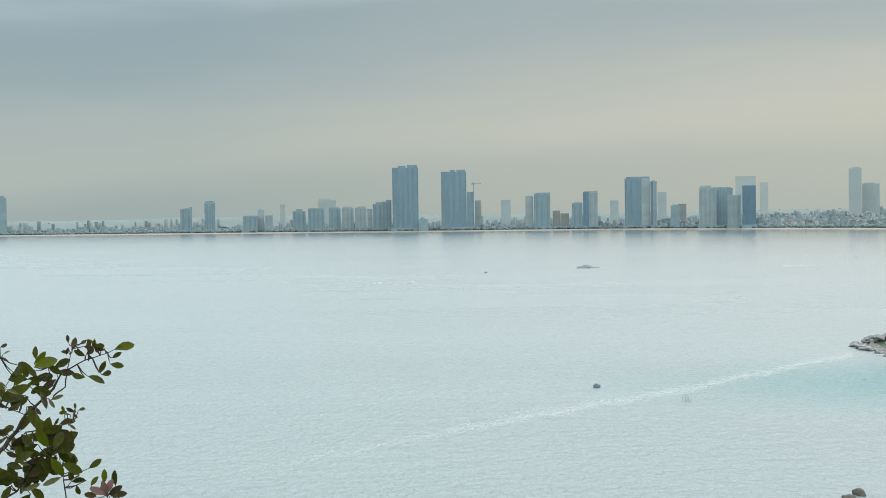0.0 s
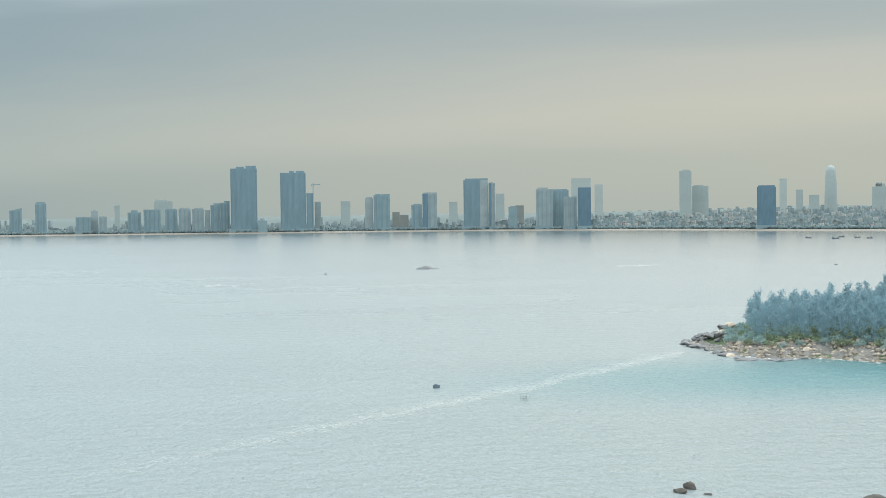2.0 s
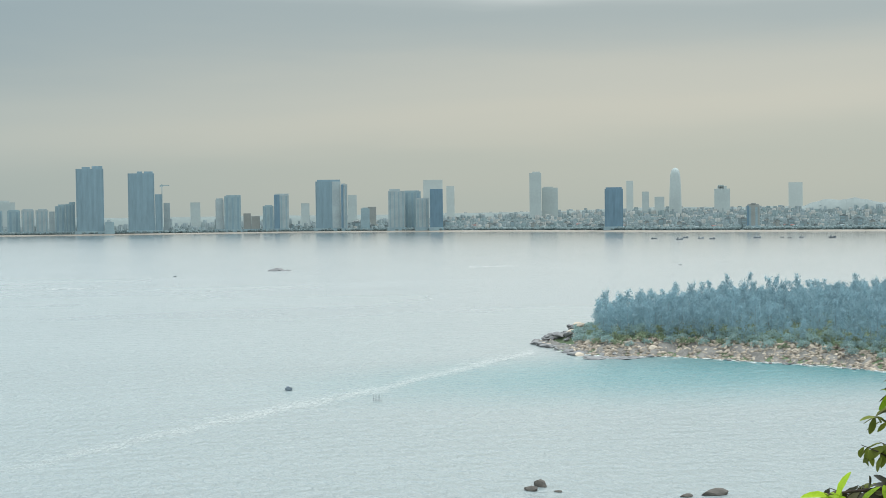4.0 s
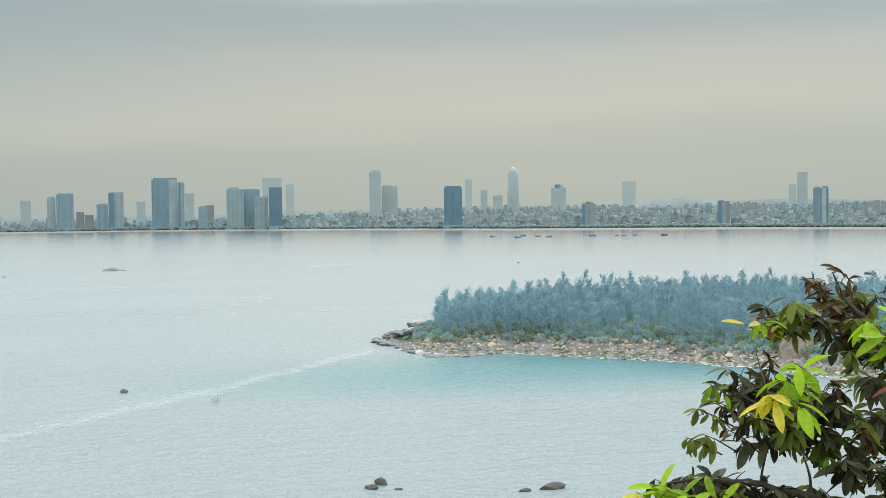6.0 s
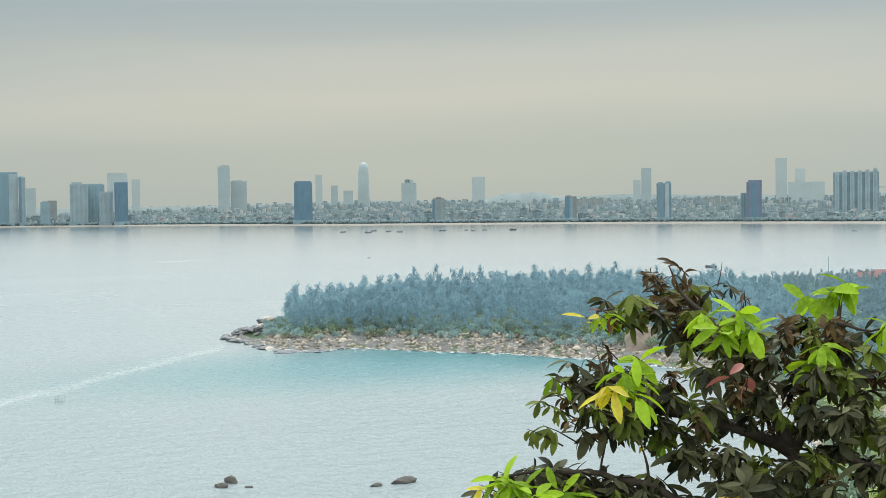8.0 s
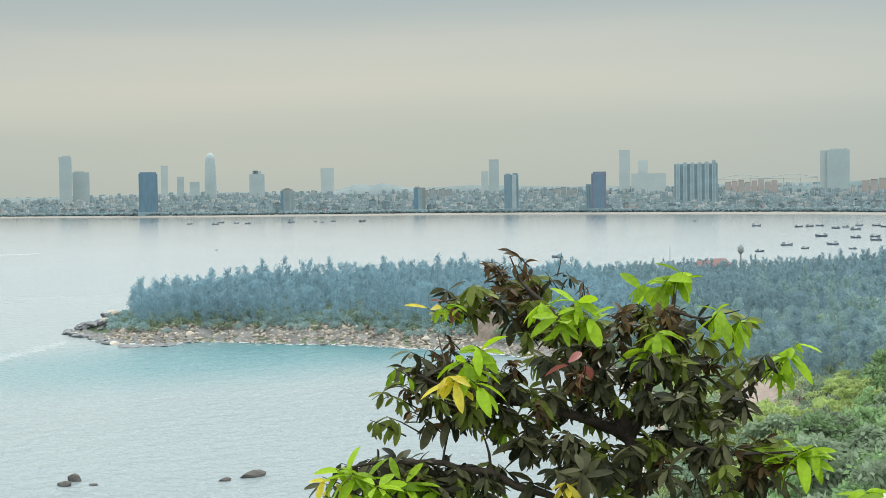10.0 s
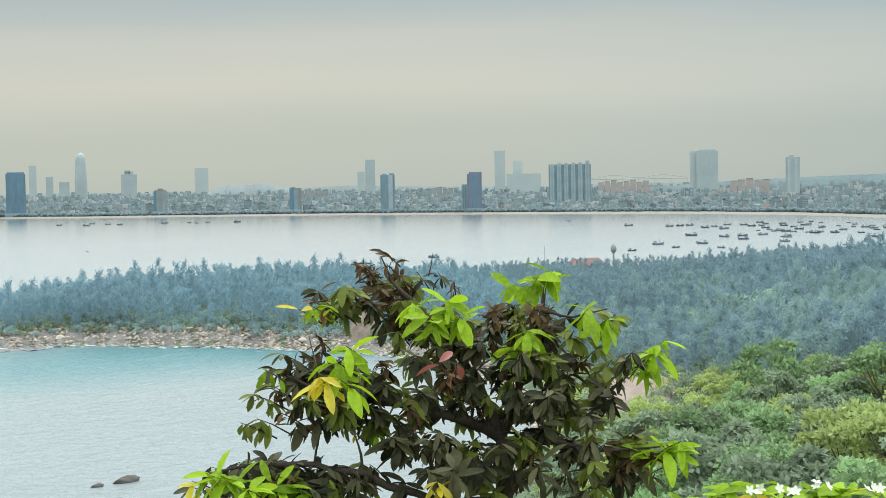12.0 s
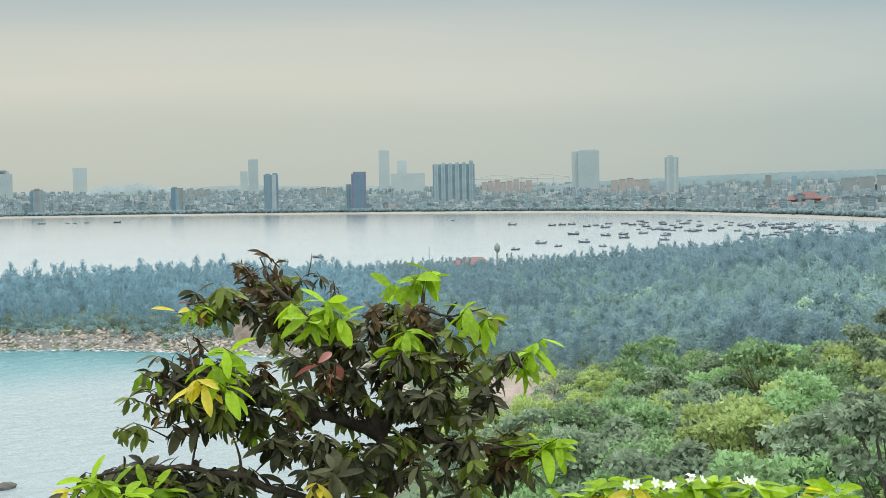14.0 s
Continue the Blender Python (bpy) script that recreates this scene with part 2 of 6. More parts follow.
BEDROCK = material("shore_bedrock", (0.145, 0.137, 0.125), 0.9, 0.45, 0.35, 0.5, spec=0.2)
FOAM = material("sea_foam", (0.56, 0.58, 0.56), 0.7, 0.1, 1.0)


# ---- mesh helpers ----
def mesh_of(name, verts, faces, mat):
    """A mesh from an array of vertices and one of triangles or quads."""
    me = bpy.data.meshes.new(name)
    verts, faces = np.asarray(verts, np.float32), np.asarray(faces, np.int32)
    n, k = faces.shape
    me.vertices.add(len(verts))
    me.vertices.foreach_set("co", verts.ravel())
    me.loops.add(n * k)
    me.loops.foreach_set("vertex_index", faces.ravel())
    me.polygons.add(n)
    me.polygons.foreach_set("loop_start", np.arange(n, dtype=np.int32) * k)
    me.update(calc_edges=True)
    me.materials.append(mat)
    return me


def part(name, bm, mat, parent, label=""):
    me = bpy.data.meshes.new(name)
    bm.to_mesh(me)
    bm.free()
    me.materials.append(mat)
    ob = new(name, me)
    ob.parent = parent
    return tagged(ob, label)


def hang(name, me, parent, label=""):
    ob = new(name, me)
    ob.parent = parent
    return tagged(ob, label)


def box(bm, x0, x1, y0, y1, z0, z1, bevel=0.0):
    r = bmesh.ops.create_cube(bm, size=1.0)
    m = Matrix.Translation(((x0 + x1) / 2, (y0 + y1) / 2, (z0 + z1) / 2)) @ Matrix.Diagonal((x1 - x0, y1 - y0, z1 - z0, 1))
    bmesh.ops.transform(bm, matrix=m, verts=r["verts"])
    if bevel:
        edges = list({e for v in r["verts"] for e in v.link_edges})
        bmesh.ops.bevel(bm, geom=edges, offset=bevel, segments=1, affect="EDGES")
    return bm


def tube(points, radii, sides=6):
    """Vertices and quads of a tapering tube along a line of points."""
    points = [Vector(p) for p in points]
    verts, faces = [], []
    for i, p in enumerate(points):
        d = (points[min(i + 1, len(points) - 1)] - points[max(i - 1, 0)]).normalized()
        u = d.cross(Vector((0.31, 0.2, 0.93))).normalized()
        w = d.cross(u)
        for k in range(sides):
            a = 2 * math.pi * k / sides
            verts.append(p + radii[i] * (math.cos(a) * u + math.sin(a) * w))
    for i in range(len(points) - 1):
        for k in range(sides):
            a, b = i * sides + k, i * sides + (k + 1) % sides
            faces.append((a, b, b + sides, a + sides))
    return np.array([tuple(v) for v in verts]), np.array(faces)

BRIGHT = material("fresh_green_leaf", (0.175, 0.31, 0.008), 0.5, 0.35, 6.0, 0.002, spec=0.2, through_light=0.45, each=0.7, second=(0.28, 0.41, 0.016))
BRIGHTER = material("sunlit_green_leaf", (0.068, 0.080, 0.004), 0.6, 0.3, 6.0, 0.002, spec=0.12, through_light=0.4, each=0.4)
# dark leaf: backlit undersides and crown shade are put into its colour
DARK = material("dark_old_leaf", (0.031, 0.035, 0.014), 0.5, 0.5, 5.0, 0.002, spec=0.13, through_light=0.2, each=0.8, second=(0.095, 0.088, 0.042))
OLIVE = material("olive_leaf", (0.060, 0.078, 0.010), 0.5, 0.4, 5.0, 0.002, spec=0.15, through_light=0.35, each=0.6, second=(0.12, 0.14, 0.024))
BRONZE = material("bronze_leaf", (0.070, 0.040, 0.014), 0.5, 0.4, 5.0, 0.002, spec=0.13, through_light=0.25, each=0.6, second=(0.125, 0.080, 0.030))
YELLOW = material("yellowing_leaf", (0.60, 0.46, 0.03), 0.45, 0.25, 5.0, 0.002, through_light=0.45, each=0.5, second=(0.62, 0.50, 0.03))
RED = material("reddened_leaf", (0.30, 0.09, 0.07), 0.45, 0.3, 5.0, 0.002, through_light=0.3, each=0.5)
PINK = material("pinkish_dry_leaf", (0.13, 0.065, 0.052), 0.55, 0.35, 5.0, 0.002, through_light=0.25, each=0.5)
SHRUB = material("shrub_leaf", (0.026, 0.029, 0.004), 0.6, 0.4, 5.0, 0.002, spec=0.12, through_light=0.3, each=0.5, second=(0.052, 0.056, 0.007))
SHRUB_BROWN = material("brown_twig_leaf", (0.042, 0.030, 0.012), 0.6, 0.4, 5.0, 0.002, spec=0.12, through_light=0.25, each=0.5)
# needle tones by distance: less haze painted into the nearer, greener ones
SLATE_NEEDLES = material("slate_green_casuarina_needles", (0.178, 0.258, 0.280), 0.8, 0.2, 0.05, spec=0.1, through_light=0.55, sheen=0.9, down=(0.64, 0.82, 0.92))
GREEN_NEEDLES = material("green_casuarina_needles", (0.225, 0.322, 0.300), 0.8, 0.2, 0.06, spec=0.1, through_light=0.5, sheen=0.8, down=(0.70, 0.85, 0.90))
NEAR_BARK = material("rough_dark_bark", (0.048, 0.036, 0.027), 0.9, 0.5, 14.0, 0.01, spec=0.2)
PETAL = material("white_petal", (0.82, 0.80, 0.70), 0.5, 0.08, 8.0, through_light=0.3)
HULL = material("painted_blue_grey_hull", (0.10, 0.13, 0.16), 0.5, 0.4, 0.2, each=0.9, second=(0.17, 0.20, 0.23))
CABIN = material("weathered_boat_cabin", (0.30, 0.32, 0.32), 0.6, 0.4, 0.4, each=0.8)


# ---- sea, headland, far shore ----
SHORE = [(-24, 3560), (-18.2, 3533), (-11.5, 3364), (-2, 3152), (7.6, 3091), (15.5, 2835), (22.7, 2520), (33.7, 2357),
         (40.8, 2204), (48, 2055), (52.7, 1887), (55, 1745), (61, 1410), (66, 1150), (74, 900)]


def shore(bearing):
    return float(np.interp(bearing, [s[0] for s in SHORE], [s[1] for s in SHORE]))


def sea():
    # one sheet in rings round the lookout, finer near it
    radii = [0.0] + [40 * 1.16 ** i for i in range(48)]
    n = 72
    verts, faces = [(0, 0, 0)], []
    for r in radii[1:]:
        verts += [(r * math.sin(2 * math.pi * k / n), r * math.cos(2 * math.pi * k / n), 0) for k in range(n)]
    for k in range(n):
        faces.append((0, 1 + (k + 1) % n, 1 + k, 1 + k))
    bm = bmesh.new()
    vs = [bm.verts.new(v) for v in verts]
    for k in range(n):
        bm.faces.new((vs[0], vs[1 + (k + 1) % n], vs[1 + k]))
    for i in range(len(radii) - 2):
        a, b = 1 + i * n, 1 + (i + 1) * n
        for k in range(n):
            q = (k + 1) % n
            bm.faces.new((vs[a + k], vs[a + q], vs[b + q], vs[b + k]))
    bmesh.ops.recalc_face_normals(bm, faces=bm.faces)
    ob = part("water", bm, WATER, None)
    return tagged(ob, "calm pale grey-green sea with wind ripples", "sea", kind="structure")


sea()

# the coast of the wooded headland and the lookout's own hill: bearing, distance
COAST = [(17.0, 412), (18.3, 384), (20.2, 372), (22.6, 374), (26.2, 362), (28.6, 357), (31.0, 347), (33.5, 340), (36.5, 322), (39.5, 290),
         (41.5, 245), (42.0, 205), (40.0, 160), (35.0, 120), (20.0, 90), (0.0, 78), (-30, 75), (-75, 90), (-120, 160), (170, 300),
         (120, 620), (85, 760), (72, 720), (62, 640), (54, 600), (46, 620), (42, 600), (36, 560), (30, 500), (24, 475), (19.5, 452)]
COAST_XY = np.array([at(b, d)[:2] for b, d in COAST])


def coast_distance(x, y):
    """Metres inland (negative at sea) for arrays of places."""
    x, y = np.asarray(x, float), np.asarray(y, float)
    inside, best = np.zeros(x.shape, bool), np.full(x.shape, 1e9)
    for (x0, y0), (x1, y1) in zip(COAST_XY, np.roll(COAST_XY, -1, 0)):
        crosses = (y0 > y) != (y1 > y)
        inside ^= crosses & (x < (x1 - x0) * (y - y0) / (y1 - y0 + 1e-12) + x0)
        u = np.clip(((x - x0) * (x1 - x0) + (y - y0) * (y1 - y0)) / ((x1 - x0) ** 2 + (y1 - y0) ** 2), 0, 1)
        best = np.minimum(best, np.hypot(x - x0 - u * (x1 - x0), y - y0 - u * (y1 - y0)))
    return np.where(inside, best, -best)


def rolling(x, y):
    return (np.sin(x * 0.041 + 1.3) * np.cos(y * 0.037 - 0.4) + 0.6 * np.sin(x * 0.093 + y * 0.07) + 0.4 * np.cos(x * 0.17 - y * 0.13))


def ground_height(x, y):
    x, y = np.asarray(x, float), np.asarray(y, float)
    s = coast_distance(x, y)
    b, d = np.degrees(np.arctan2(x, y)), np.hypot(x, y)
    low = np.where(s > 0, 4.6 * (1 - np.exp(-s / 9.0)), s * 0.25)
    # a ridge along the headland, a saddle behind the cove, rising woods beyond
    ridge = np.interp(b, [15, 19, 24, 30, 34, 38, 44, 50, 56, 62, 80], [0, 0.5, 2.4, 3.2, 2.0, 0.5, 0.0, 2.0, 4.5, 6.5, 12.0])
    inland = np.clip((s - 6) / 40, 0, 1)
    h = low + ridge * inland + np.clip(s / 20, 0, 1) * 0.7 * rolling(x, y)
    # bank between the cove and the camera's hill
    h = h + np.clip((s - 4) / 60, 0, 1) * np.interp(d, [80, 110, 220, 300], [6, 3, 1, 0]) * np.interp(b, [35, 44, 55], [0, 0.6, 1])
    hill = 38.3 - 0.47 * np.maximum(d - 4, 0) - 0.10 * np.maximum(4 - d, 0)
    hill = np.where(b > 90, 38.3, np.where(b < -90, 38.3, hill))
    return np.where(s > -8, np.maximum(h, np.minimum(hill, np.maximum(s, -3) * 1.3 + 1)), h)


def headland():
    xs, ys = np.arange(-160, 720, 6.0), np.arange(-120, 720, 6.0)
    gx, gy = np.meshgrid(xs, ys)
    z = np.maximum(ground_height(gx, gy), -4)
    verts = np.stack([gx.ravel(), gy.ravel(), z.ravel()], 1)
    i = (np.arange(len(ys) - 1)[:, None] * len(xs) + np.arange(len(xs) - 1)[None]).ravel()
    faces = np.stack([i, i + 1, i + 1 + len(xs), i + len(xs)], 1)
    me = mesh_of("ground", verts, faces, SOIL)
    me.polygons.foreach_set("use_smooth", np.ones(len(faces), bool))
    tagged(new("ground", me), "green undergrowth and soil of a wooded headland", "ground", kind="structure")


headland()


def rise(bearing, inland):
    """Height of the city plain, raised behind the beach to fit the camera's view."""
    k = float(np.interp(bearing, [5, 20], [0.25, 1.0]))
    return 2.5 + k * float(np.interp(inland, [0, 300, 1000, 1800, 3000], [0, 2, 17, 34, 44]))


def far_shore():
    """The low city plain behind the bay, with a strip of beach along its edge."""
    bear = np.arange(-28, 76, 0.5)
    rings = [(-3, -0.4), (2, 0.5), (32, 1.7), (58, 2.5), (300, 0), (1000, 0), (1800, 0), (3000, 0), (6000, 0)]
    for name, cut, mat, label in (("beach", rings[:4], SAND, "long pale sandy beach"), ("city_ground", rings[3:], CITY_GROUND, "flat built-up coastal plain")):
        verts = [at(b, shore(b) + 3 * math.sin(b * 2.1) + s, z or rise(b, s)) for s, z in cut for b in bear]
        n = len(bear)
        faces = [(i * n + k, i * n + k + 1, (i + 1) * n + k + 1, (i + 1) * n + k) for i in range(len(cut) - 1) for k in range(n - 1)]
        tagged(new(name, mesh_of(name, [tuple(v) for v in verts], faces, mat)), label, "ground", kind="structure")


far_shore()


def far_hill(b0, b1, dist, tops, mat, label):
    """A long low wooded rise with an uneven skyline; tops: heights along it."""
    n = 160
    verts = []
    for i in range(n + 1):
        u = i / n
        b = b0 + u * (b1 - b0)
        h = float(np.interp(u, np.linspace(0, 1, len(tops)), tops))
        h += 1.6 * noise.noise((b * 4.0, dist, 0)) + 1.2 * noise.noise((b * 15.0, dist, 3)) + 0.8 * noise.noise((b * 50, dist, 5))
        for s, k in ((-60, 0.0), (-25, 0.55), (0, 1.0), (80, 0.9), (240, 0.0)):
            verts.append(tuple(at(b, dist + s, 2 + max(h, 0.5) * k)))
    faces = [(i * 5 + k, i * 5 + 5 + k, i * 5 + 6 + k, i * 5 + 1 + k) for i in range(n) for k in range(4)]
    tagged(new("hill", mesh_of("hill", verts, faces, mat)), label, "hill", kind="structure")


# the first two strips also hide the plain's cut edge at clip distance
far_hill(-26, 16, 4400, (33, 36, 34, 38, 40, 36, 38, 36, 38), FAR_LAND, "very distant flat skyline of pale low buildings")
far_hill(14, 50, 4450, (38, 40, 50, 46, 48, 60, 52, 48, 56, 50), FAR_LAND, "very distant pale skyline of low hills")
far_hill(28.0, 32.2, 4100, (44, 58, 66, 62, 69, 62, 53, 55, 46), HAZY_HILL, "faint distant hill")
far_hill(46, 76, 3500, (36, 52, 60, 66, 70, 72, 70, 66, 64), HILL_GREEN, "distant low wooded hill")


# ---- the city across the bay ----
STRIP = {m.name: g for m, g in ((BLUE_GLASS, BLUE_GLASS), (DARK_GLASS, DARK_GLASS), (GREY_FACADE, BLUE_GLASS), (FAR_FACADE, FARTHER_FACADE), (PURPLE_PANEL, DARK_GLASS))}


def tower(bearing, dist, width, tall, mat, piers=0, caps=(), dark=None, light=None, slant=0.0):
    """A high-rise: main block with pilasters up its front, roof plant, and a base storey."""
    base = new("tower_block")
    base.matrix_world = Matrix.Translation(at(bearing, dist, 2.5)) @ pose(0, 0, 0, 0, 0, -bearing)
    deep, w = width * 0.8, width / 2
    bm = box(bmesh.new(), -w, w, 0, deep, 0, tall)
    if slant:
        for v in bm.verts:
            if v.co.z > tall - 1:
                v.co.z += slant * (0.5 + v.co.x / width) - slant / 2
    part("facade", bm, mat, base)
    if piers:
        # pilasters, and a recessed strip of windows between each two
        step = width / piers
        for i in range(piers):
            x = -w + (i + 0.5) * step
            part("window_strip", box(bmesh.new(), x - step * 0.17, x + step * 0.17, -0.25, 0.3, 6, tall - 3), STRIP.get(mat.name, GREY_FACADE), base)
        for i in range(piers + 1):
            x = min(max(-w + i * step, -w + 0.8), w - 0.8)
            part("pilaster", box(bmesh.new(), x - 0.7, x + 0.7, -0.9, 0.2, 0, tall - 0.6), mat, base)
    for band, m in ((dark, DARK_GLASS), (light, PALE_FACADE)):
        if band:
            part("side_bay", box(bmesh.new(), -w + band[0] * width, -w + band[1] * width, -1.6, 0.4, 0, tall - 0.4), m, base)
    for u0, u1, h in caps:
        part("roof_plant", box(bmesh.new(), -w + u0 * width, -w + u1 * width, deep * 0.12, deep * 0.8, tall - 0.5, tall + h), mat, base)
    part("podium", box(bmesh.new(), -w * 1.15, w * 1.15, -4, deep, -1.5, 7), GREY_FACADE, base)
    look_of = mat.name.replace("_", " ")
    return tagged(base, "high-rise tower with a " + look_of + " by the bay", "tower", "skyline towers")


tower(-18.30, 3653, 47.0, 95.2, GREY_FACADE, caps=((0.1, 0.9, 5),))
tower(-10.78, 3438, 29.2, 61.8, GREY_FACADE, slant=7, piers=2)
tower(-9.80, 3416, 26.4, 75.1, GREY_FACADE, piers=2, caps=((0.1, 0.9, 4),))
tower(-8.13, 3359, 35.9, 41.2, GREY_FACADE, piers=3)
tower(-7.68, 3379, 16.7, 54.9, PALE_FACADE, caps=((0.3, 0.7, 3),))
tower(-7.35, 3351, 19.4, 42.0, PALE_FACADE, piers=2)
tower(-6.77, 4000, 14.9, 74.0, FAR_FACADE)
tower(-6.08, 3323, 31.7, 50.7, GREY_FACADE, piers=3, caps=((0.25, 0.75, 5),))
tower(-5.36, 3307, 39.9, 57.0, GREY_FACADE, piers=4)
tower(-4.90, 3900, 52.0, 82.9, FAR_FACADE, caps=((0.05, 0.7, 5),))
tower(-4.58, 3300, 28.9, 56.4, GREY_FACADE, piers=2, caps=((0.1, 0.9, 2),))
tower(-4.03, 3287, 28.8, 57.2, PALE_FACADE, piers=3, caps=((0.1, 0.9, 3),))
tower(-3.48, 3275, 28.7, 56.8, PALE_FACADE, piers=3, caps=((0.2, 0.9, 3),))
tower(-3.09, 3276, 12.3, 53.7, PALE_FACADE)
tower(-2.76, 3259, 23.2, 65.7, GREY_FACADE, piers=2, caps=((0.3, 1.0, 4),))
tower(-2.36, 3250, 21.8, 70.8, GREY_FACADE, piers=3, caps=((0.4, 1.0, 4),))
tower(-1.57, 3219, 62.1, 150.8, BLUE_GLASS, piers=5, caps=((0.22, 0.52, 4.5), (0.58, 0.97, 6.5)))
tower(-0.81, 3204, 20.2, 27.5, GREY_FACADE)
tower(0.49, 3206, 59.9, 139.4, BLUE_GLASS, piers=4, caps=((0.35, 0.55, 4.5), (0.62, 0.95, 4.5)))
tower(1.19, 3202, 16.1, 90.4, BLUE_GLASS, piers=1)
tower(1.52, 3240, 14.9, 70.5, PALE_FACADE)
tower(2.69, 3900, 27.8, 77.7, FAR_FACADE)
tower(3.69, 3206, 18.8, 76.5, PALE_FACADE, caps=((0.1, 0.9, 3),))
tower(4.23, 3192, 38.6, 83.9, GREY_FACADE, piers=3, caps=((0.1, 1.0, 2.5),))
tower(4.83, 3199, 17.3, 43.4, CREAM_FACADE)
tower(5.18, 3196, 20.0, 36.5, CREAM_FACADE)
tower(5.71, 3183, 25.1, 60.0, GREY_FACADE, piers=2, caps=((0.2, 0.9, 2),))
tower(6.27, 3179, 34.3, 86.0, PALE_FACADE, piers=3, dark=(0.0, 0.38), caps=((0.05, 1.0, 2.5),))
tower(7.27, 3700, 22.9, 69.9, FAR_FACADE)
tower(8.24, 3150, 58.3, 115.3, BLUE_GLASS, piers=4, light=(0.66, 1.0), caps=((0.06, 0.98, 4),))
tower(8.92, 3138, 14.8, 107.8, PALE_FACADE, piers=2, dark=(0.0, 0.35), caps=((0.1, 0.7, 2),))
tower(9.26, 3900, 25.5, 93.9, FAR_FACADE)
tower(9.80, 3100, 20.2, 51.1, GREY_FACADE, caps=((0.2, 0.8, 2),))
tower(10.09, 3500, 21.4, 56.9, CREAM_FACADE)
tower(11.14, 3046, 38.2, 89.9, PALE_FACADE, piers=4, caps=((0.08, 0.7, 4),))
tower(11.81, 3095, 38.6, 88.9, GREY_FACADE, piers=3, caps=((0.0, 0.9, 2),))
tower(12.23, 3001, 28.9, 72.2, PALE_FACADE, piers=3)
tower(12.83, 2982, 28.5, 89.7, DARK_GLASS, piers=3, caps=((0.0, 1.0, 2),))
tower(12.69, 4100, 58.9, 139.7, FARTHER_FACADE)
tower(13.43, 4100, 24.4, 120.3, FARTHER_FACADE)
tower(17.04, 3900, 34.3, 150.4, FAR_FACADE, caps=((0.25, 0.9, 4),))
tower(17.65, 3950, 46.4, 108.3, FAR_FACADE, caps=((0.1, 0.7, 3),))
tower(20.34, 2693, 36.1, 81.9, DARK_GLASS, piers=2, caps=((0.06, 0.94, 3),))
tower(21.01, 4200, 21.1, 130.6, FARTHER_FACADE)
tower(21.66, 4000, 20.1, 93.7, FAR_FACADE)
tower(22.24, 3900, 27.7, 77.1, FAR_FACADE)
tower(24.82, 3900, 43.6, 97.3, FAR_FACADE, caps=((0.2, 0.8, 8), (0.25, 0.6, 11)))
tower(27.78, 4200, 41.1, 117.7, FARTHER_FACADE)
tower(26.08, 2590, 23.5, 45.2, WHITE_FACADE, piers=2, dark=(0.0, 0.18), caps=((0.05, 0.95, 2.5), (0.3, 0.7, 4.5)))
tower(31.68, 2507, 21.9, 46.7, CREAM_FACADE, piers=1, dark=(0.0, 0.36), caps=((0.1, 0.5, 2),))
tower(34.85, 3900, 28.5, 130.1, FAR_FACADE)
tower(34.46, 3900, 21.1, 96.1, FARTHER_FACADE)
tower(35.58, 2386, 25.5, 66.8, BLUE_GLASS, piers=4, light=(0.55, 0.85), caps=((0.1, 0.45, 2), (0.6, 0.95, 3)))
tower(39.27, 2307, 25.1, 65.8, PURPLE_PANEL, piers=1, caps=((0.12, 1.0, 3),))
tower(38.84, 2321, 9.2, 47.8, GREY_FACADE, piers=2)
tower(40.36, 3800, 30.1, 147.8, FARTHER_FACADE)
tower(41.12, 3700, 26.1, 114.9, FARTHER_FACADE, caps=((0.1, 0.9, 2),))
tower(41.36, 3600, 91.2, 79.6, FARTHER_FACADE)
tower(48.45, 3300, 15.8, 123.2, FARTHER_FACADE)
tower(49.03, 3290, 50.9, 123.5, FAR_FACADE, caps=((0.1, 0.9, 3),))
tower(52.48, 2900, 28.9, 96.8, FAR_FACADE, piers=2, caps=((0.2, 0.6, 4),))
tower(52.08, 2900, 17.8, 47.2, PALE_FACADE)
tower(57.46, 2700, 9.5, 51.0, GREY_FACADE)
tower(56.42, 2700, 11.8, 54.1, CREAM_FACADE)


def round_tower(bearing, dist, width, tall):
    """A slender tower that narrows upwards to a rounded crown."""
    base = new("tower_block")
    base.matrix_world = Matrix.Translation(at(bearing, dist, 2.5)) @ pose(0, 0, 0, 0, 0, -bearing)
    prof = [(0.0, 1.0), (0.35, 0.97), (0.6, 0.90), (0.8, 0.82), (0.9, 0.74), (0.955, 0.62), (0.985, 0.42), (1.0, 0.2)]
    v, f = tube([(0, 0, tall * u) for u, k in prof], [width / 2 * k for u, k in prof], 14)
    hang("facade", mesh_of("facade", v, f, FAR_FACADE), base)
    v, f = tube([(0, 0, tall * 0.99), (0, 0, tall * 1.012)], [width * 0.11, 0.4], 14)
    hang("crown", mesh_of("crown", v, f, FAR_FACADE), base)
    tagged(base, "slender pale blue tower with a rounded crown", "tower", "skyline towers")


round_tower(22.90, 4000, 37, 161)


